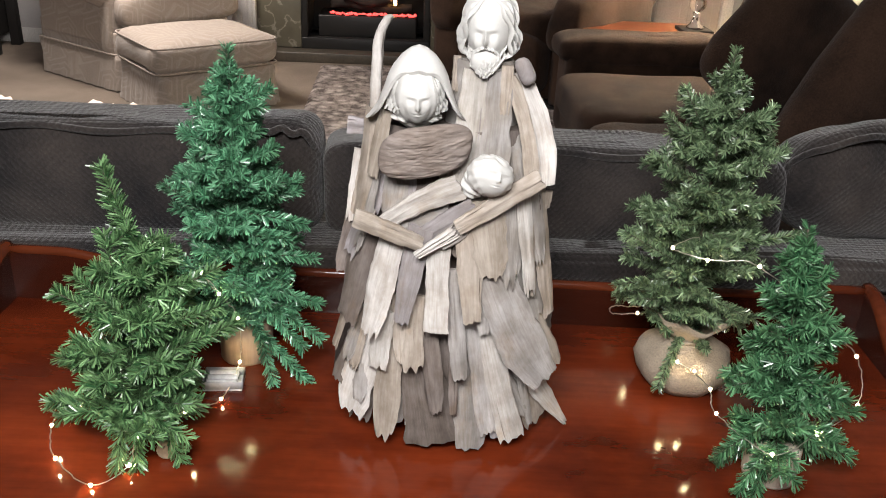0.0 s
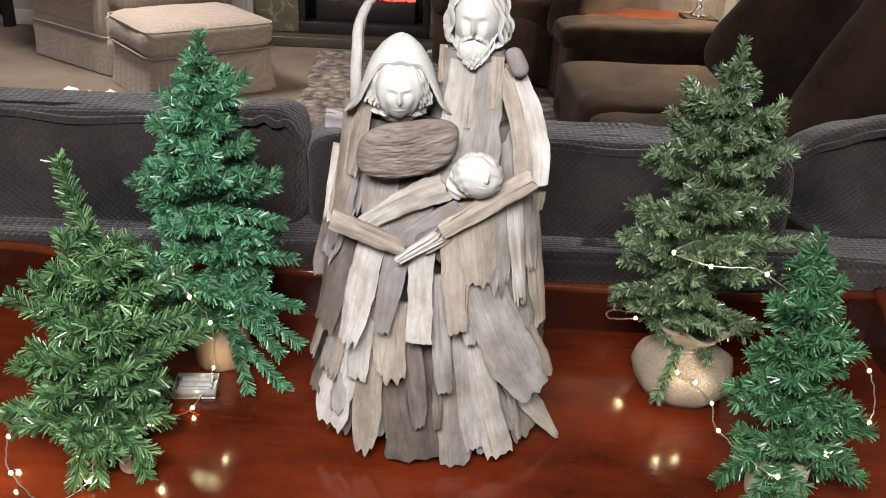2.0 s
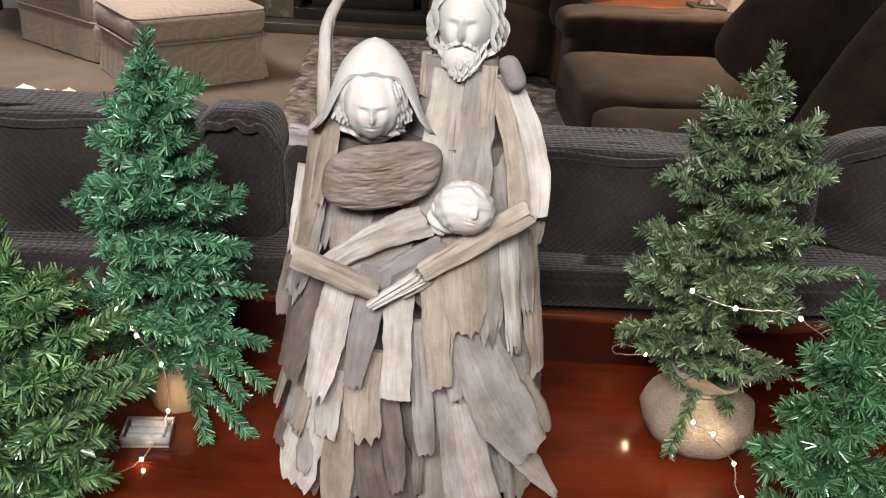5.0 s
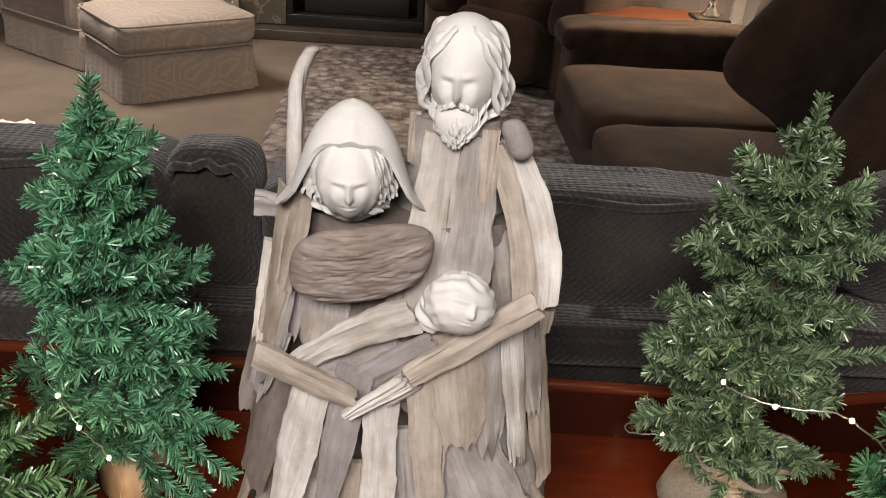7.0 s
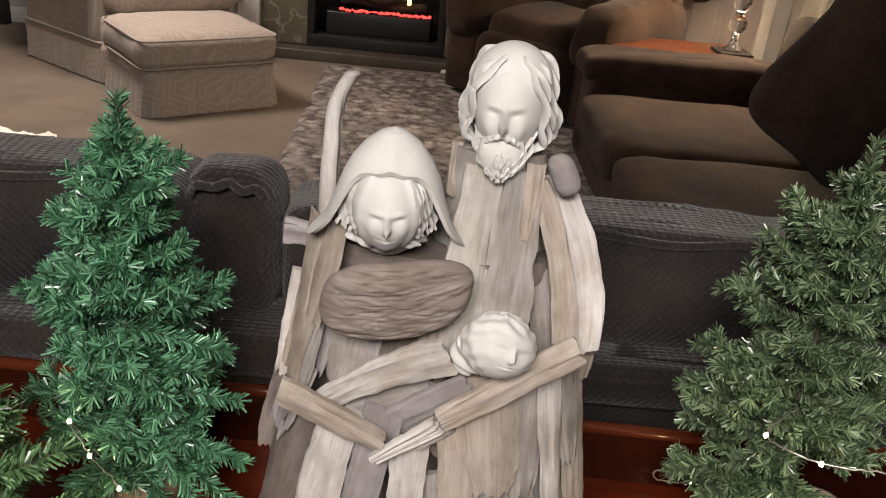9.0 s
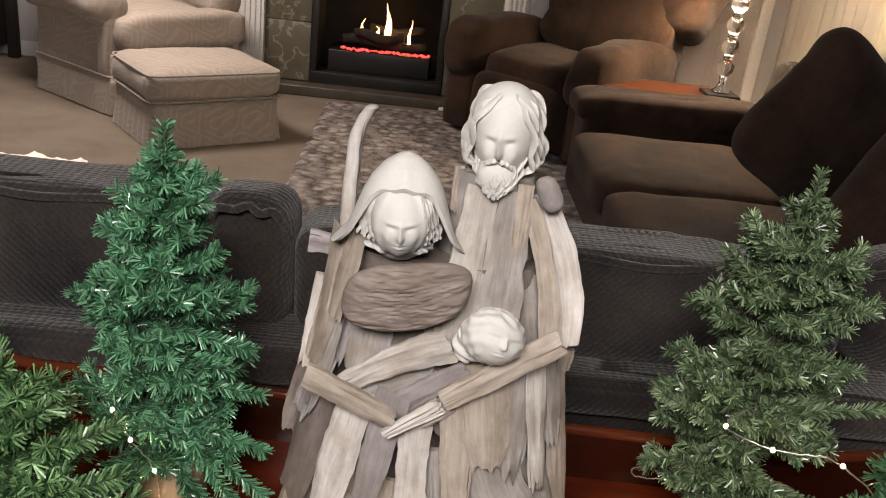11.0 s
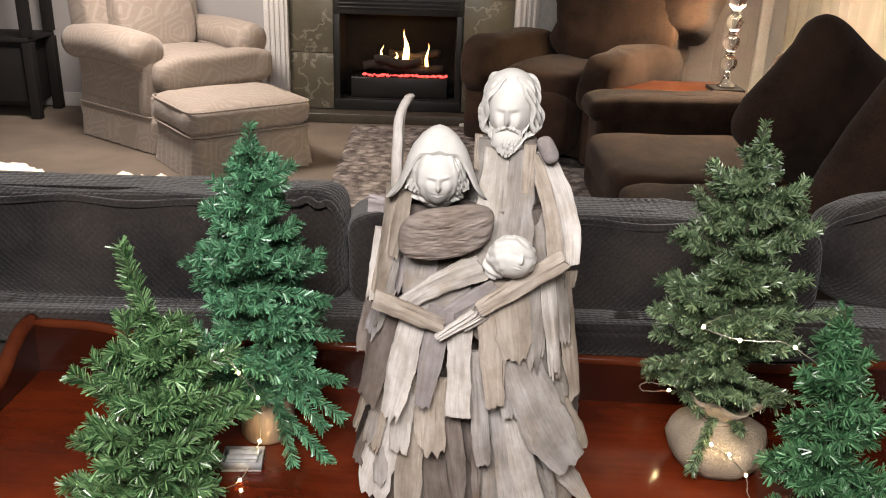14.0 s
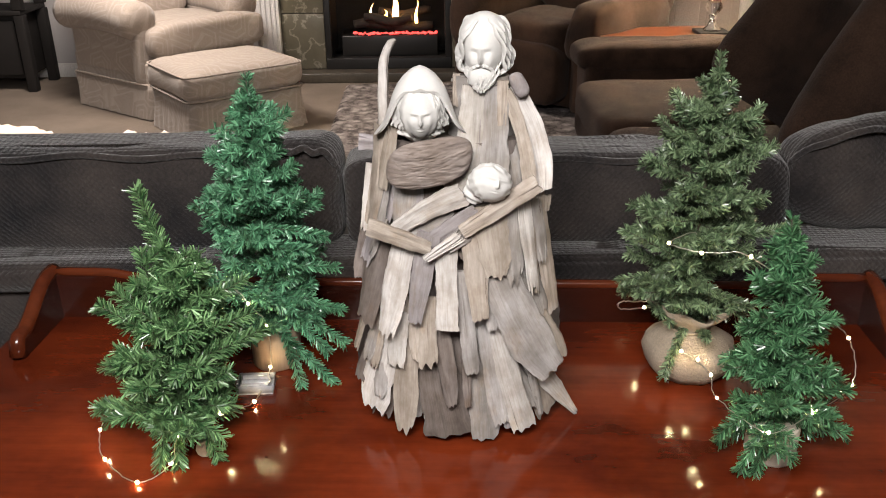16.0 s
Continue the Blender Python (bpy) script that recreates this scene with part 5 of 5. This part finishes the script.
# staff
staff = smooth_path(((-0.090, 1.195, 1.12), (-0.090, 1.197, 1.24), (-0.087, 1.20, 1.33), (-0.084, 1.20, 1.372), (-0.070, 1.20, 1.40)), 6)
def staff_at(u, v):
    i = min(len(staff) - 2, int(v * (len(staff) - 1)))
    p = staff[i].lerp(staff[i + 1], v * (len(staff) - 1) - i)
    r = 0.0095 * (1 - 0.25 * v) * (1 + 0.15 * noise.noise(Vector((u * 3, v * 9, 1)))) * (0.55 if v > 0.99 else 1)
    return (p.x + r * math.cos(2 * math.pi * u), p.y + r * math.sin(2 * math.pi * u), p.z)


grid_surface(14, 40, staff_at, PALE)


def bell(v, c, w):
    return math.exp(-((v - c) / w) ** 2)


def cast_head(centre, size, relief, turn=0.0, nod=0.0, roll=0.0, chin=0.0):
    """A cast head: an egg with a carved relief(az, el); az 0 looks south."""
    m = Matrix.Translation(centre) @ pose(0, 0, 0, nod, roll, turn)

    def at(u, v):
        az, el = 2 * math.pi * (u - 0.5), math.pi * (v - 0.5) * 0.998
        k = 1 + relief(az, el)
        return m @ Vector((size[0] * k * math.sin(az) * math.cos(el), -size[1] * k * math.cos(az) * math.cos(el), size[2] * k * math.sin(el) * (1 + chin * bell(az, 0, 1.0) * max(0.0, -math.sin(el)))))

    grid_surface(112, 84, at, CAST)


def face(az, el, s=1.0):
    return s * (0.21 * bell(az, 0, 0.085) * bell(el, -0.15, 0.12) + 0.10 * bell(az, 0, 0.08) * bell(el, 0.05, 0.2)
                - 0.075 * (bell(az, 0.34, 0.17) + bell(az, -0.34, 0.17)) * bell(el, 0.06, 0.10)
                + 0.035 * (bell(az, 0.36, 0.13) + bell(az, -0.36, 0.13)) * bell(el, 0.02, 0.06)
                + 0.045 * (bell(az, 0.32, 0.26) + bell(az, -0.32, 0.26)) * bell(el, 0.22, 0.07)
                + 0.045 * (bell(az, 0.5, 0.2) + bell(az, -0.5, 0.2)) * bell(el, -0.22, 0.2)
                - 0.04 * bell(az, 0, 0.24) * bell(el, -0.46, 0.03) + 0.035 * bell(az, 0, 0.2) * (bell(el, -0.40, 0.05) + bell(el, -0.53, 0.05)))


def step(v, k=26.0):
    return 1 / (1 + math.exp(-max(-30.0, min(30.0, v * k))))


def blob(m, p, size, tilt=0.0, nu=14, nv=10):
    """A small carved lump at p in the frame m."""
    q = m @ Matrix.Translation(p) @ pose(0, 0, 0, 0, tilt, 0)

    def at(u, v):
        az, el = 2 * math.pi * u, math.pi * (v - 0.5) * 0.99
        return q @ Vector((size[0] * math.cos(el) * math.cos(az), size[1] * math.cos(el) * math.sin(az), size[2] * math.sin(el)))

    grid_surface(nu, nv, at, CAST)


# the man: face, smooth crown, wavy side locks, moustache and pointed curly beard
cast_head((0.070, 1.174, 1.387), (0.0300, 0.0355, 0.045), lambda az, el: face(az, el, 1.45), turn=-10, nod=4)
HEAD = Matrix.Translation((0.070, 1.174, 1.387)) @ pose(0, 0, 0, 4, 0, -10)
blob(HEAD, (0, 0.013, 0.0150), (0.0375, 0.0395, 0.0400), 0, 48, 32)
blob(HEAD, (0, 0.022, -0.01), (0.036, 0.030, 0.040), 0, 32, 20)

blob(HEAD, (0, -0.0230, -0.0350), (0.0215, 0.0150, 0.0215), 0, 28, 18)


def strand(m, pts, r, sway, seed):
    """A wavy carved lock along the points, in the frame m."""
    path = smooth_path(pts, 5)

    def at(u, v):
        i = min(len(path) - 2, int(v * (len(path) - 1)))
        p = path[i].lerp(path[i + 1], v * (len(path) - 1) - i)
        w = math.sin(v * 15 + seed)
        k = r * (0.55 + 0.45 * math.sin(math.pi * min(1.0, 0.12 + v * 0.86))) * (1 + 0.16 * math.sin(v * 22 + seed * 3))
        return m @ (p + Vector((sway * w, 0.4 * sway * w + k * math.sin(2 * math.pi * u), k * math.cos(2 * math.pi * u))) + Vector((k * 0.75 * math.cos(2 * math.pi * u + 1.2), 0, 0)))

    grid_surface(10, 30, at, CAST)


random.seed(14)
for s in (-1, 1):
    for k in range(6):
        g, d = k / 5, 0.0016 * k
        strand(HEAD, [(s * (0.006 + 0.001 * k), -0.0110 + 0.007 * k, 0.0465 - 0.001 * k), (s * (0.0190 + d), -0.0165 + 0.008 * k, 0.0365 + 0.001 * k), (s * (0.0278 + d), -0.0165 + 0.008 * k, 0.021), (s * (0.0315 + d), -0.0135 + 0.007 * k, 0.002),
                      (s * (0.0345 + d), -0.0095 + 0.006 * k, -0.014), (s * (0.0335 + d), -0.0065 + 0.006 * k, -0.028), (s * (0.0270 + 0.5 * d), -0.0055 + 0.006 * k, -0.036)], 0.0052, 0.0027, k * 1.9 + s)
for k in range(13):
    u = -1 + 2 * k / 12
    x = 0.0265 * u
    strand(HEAD, [(x, -0.0335 + 0.024 * u * u + 0.002, -0.0185 - 0.006 * (1 - u * u)), (x * 0.92, -0.0360 + 0.018 * u * u, -0.031 - 0.003 * (1 - u * u)), (x * 0.72, -0.0365 + 0.012 * u * u, -0.043 - 0.004 * (1 - u * u)),
                  (x * 0.42, -0.0355 + 0.006 * u * u, -0.050 - 0.007 * (1 - u * u))], 0.0032, 0.0012, k * 2.3)
for s in (-1, 1):
    strand(HEAD, [(s * 0.001, -0.0365, -0.0150), (s * 0.0065, -0.0365, -0.0163), (s * 0.012, -0.0335, -0.0195), (s * 0.0155, -0.0305, -0.0250)], 0.0030, 0.0004, s)


def woman_relief(az, el):
    a = abs(az)
    hair = step(a - 0.86, 18)
    return face(az, el, 1.15) * (1 - hair) + hair * (0.10 + 0.008 * math.sin(16 * el + 4 * a))


cast_head((-0.029, 1.117, 1.307), (0.0285, 0.034, 0.037), woman_relief, turn=2, nod=8, chin=0.20)
VEILED = Matrix.Translation((-0.029, 1.117, 1.307)) @ pose(0, 0, 0, 8, 0, 2)
for s in (-1, 1):
    for k in range(5):
        strand(VEILED, [(s * 0.012, -0.006 + 0.005 * k, 0.036), (s * (0.0200 + 0.003 * k), -0.0185 + 0.005 * k, 0.017), (s * (0.0245 + 0.003 * k), -0.0140 + 0.005 * k, -0.004),
                        (s * (0.0265 + 0.0035 * k), -0.0115 + 0.005 * k, -0.014), (s * (0.0275 + 0.004 * k), -0.0100 + 0.004 * k, -0.024)], 0.0038, 0.0009, k * 2.1 + s)
cast_head((-0.029, 1.138, 1.306), (0.041, 0.034, 0.055), lambda az, el: 0.005 * math.sin(22 * el + 3 * az))
cast_head((-0.029, 1.136, 1.270), (0.036, 0.026, 0.008), lambda az, el: 0.05 * math.sin(9 * az) + 0.04 * math.sin(15 * az + 6 * el))


# hood of the woman: a shell with a face opening and a flared hem
def hood(u, v):
    az = 2 * math.pi * (u - 0.5)
    drop = v
    opening = 1 / (1 + math.exp((abs(az) - 1.12) * 7.5))
    s = drop * (1 - opening * 0.60)
    z = 1.374 - 0.112 * s ** 1.35
    r = float(np.interp(-z, (-1.374, -1.370, -1.360, -1.345, -1.33, -1.31, -1.285, -1.262), (0.0, 0.011, 0.0235, 0.0345, 0.0415, 0.048, 0.057, 0.074)))
    r *= 1 + 0.05 * math.sin(6 * az + 1.0) * max(0, s - 0.5) + 0.03 * bell(az, 0, 0.3) * bell(s, 0.3, 0.2)
    return Vector((-0.028 + r * 1.02 * math.sin(az), 1.128 - r * 0.98 * math.cos(az) + 0.008 * s, z + 0.004 * bell(az, 0, 0.2) * step(s - 0.25)))


nu, nv = 96, 30
outer = [[hood(i / nu, 0.004 + 0.996 * j / nv) for i in range(nu)] for j in range(nv + 1)]
oc = Vector((-0.028, 1.134, 1.28))
shell = [[[statue_bm.verts.new(p + (oc - p) * k) for p in row] for row in outer] for k in (0.0, 0.075)]
made = []
for sh in shell:
    for p, q in zip(sh, sh[1:]):
        for i in range(nu):
            made.append(statue_bm.faces.new((p[i], p[(i + 1) % nu], q[(i + 1) % nu], q[i])))
    made.append(statue_bm.faces.new(sh[0]))
for i in range(nu):
    made.append(statue_bm.faces.new((shell[0][-1][i], shell[0][-1][(i + 1) % nu], shell[1][-1][(i + 1) % nu], shell[1][-1][i])))
for f in made:
    f.material_index = CAST

# a smooth stone for the shoulder knot
def shoulder_stone(u, v):
    a, e = 2 * math.pi * u, math.pi * (v - 0.5) * 0.998
    q = pose(0.124, 1.146, 1.338, 0, -28, 0) @ Vector((0.0120 * sgn_pow(math.cos(e), 0.8) * sgn_pow(math.cos(a), 0.8), 0.011 * math.cos(e) * math.sin(a), 0.021 * sgn_pow(math.sin(e), 0.6)))
    return q + Vector((0, 0, 0.002 * noise.noise(q * 60)))


grid_surface(28, 20, shoulder_stone, LILAC)

# head of the child and its scarf end
cast_head((0.075, 1.058, 1.211), (0.0335, 0.029, 0.0285), lambda az, el: face(az, el, 0.9) + (0.026 * math.sin(13 * el + 2.5 * math.sin(3 * az)) + 0.018 * math.sin(9 * az + 6 * el)) * max(step(abs(az) - 0.75, 8), step(el - 0.45, 9)), turn=14, nod=-16, roll=20)
cast_head((0.054, 1.066, 1.196), (0.017, 0.012, 0.020), lambda az, el: 0.12 * math.sin(8 * el + 3 * az))

statue = link_mesh("statue", statue_bm, [WOOD_GREY, WOOD_PALE, WOOD_TAN, WOOD_DARK, WOOD_LILAC, PLASTER, WOOD_BROWN])
statue.data.set_sharp_from_angle(angle=radians(48))
tagged(statue, "driftwood statue of a robed family with pale cast heads", "statue")
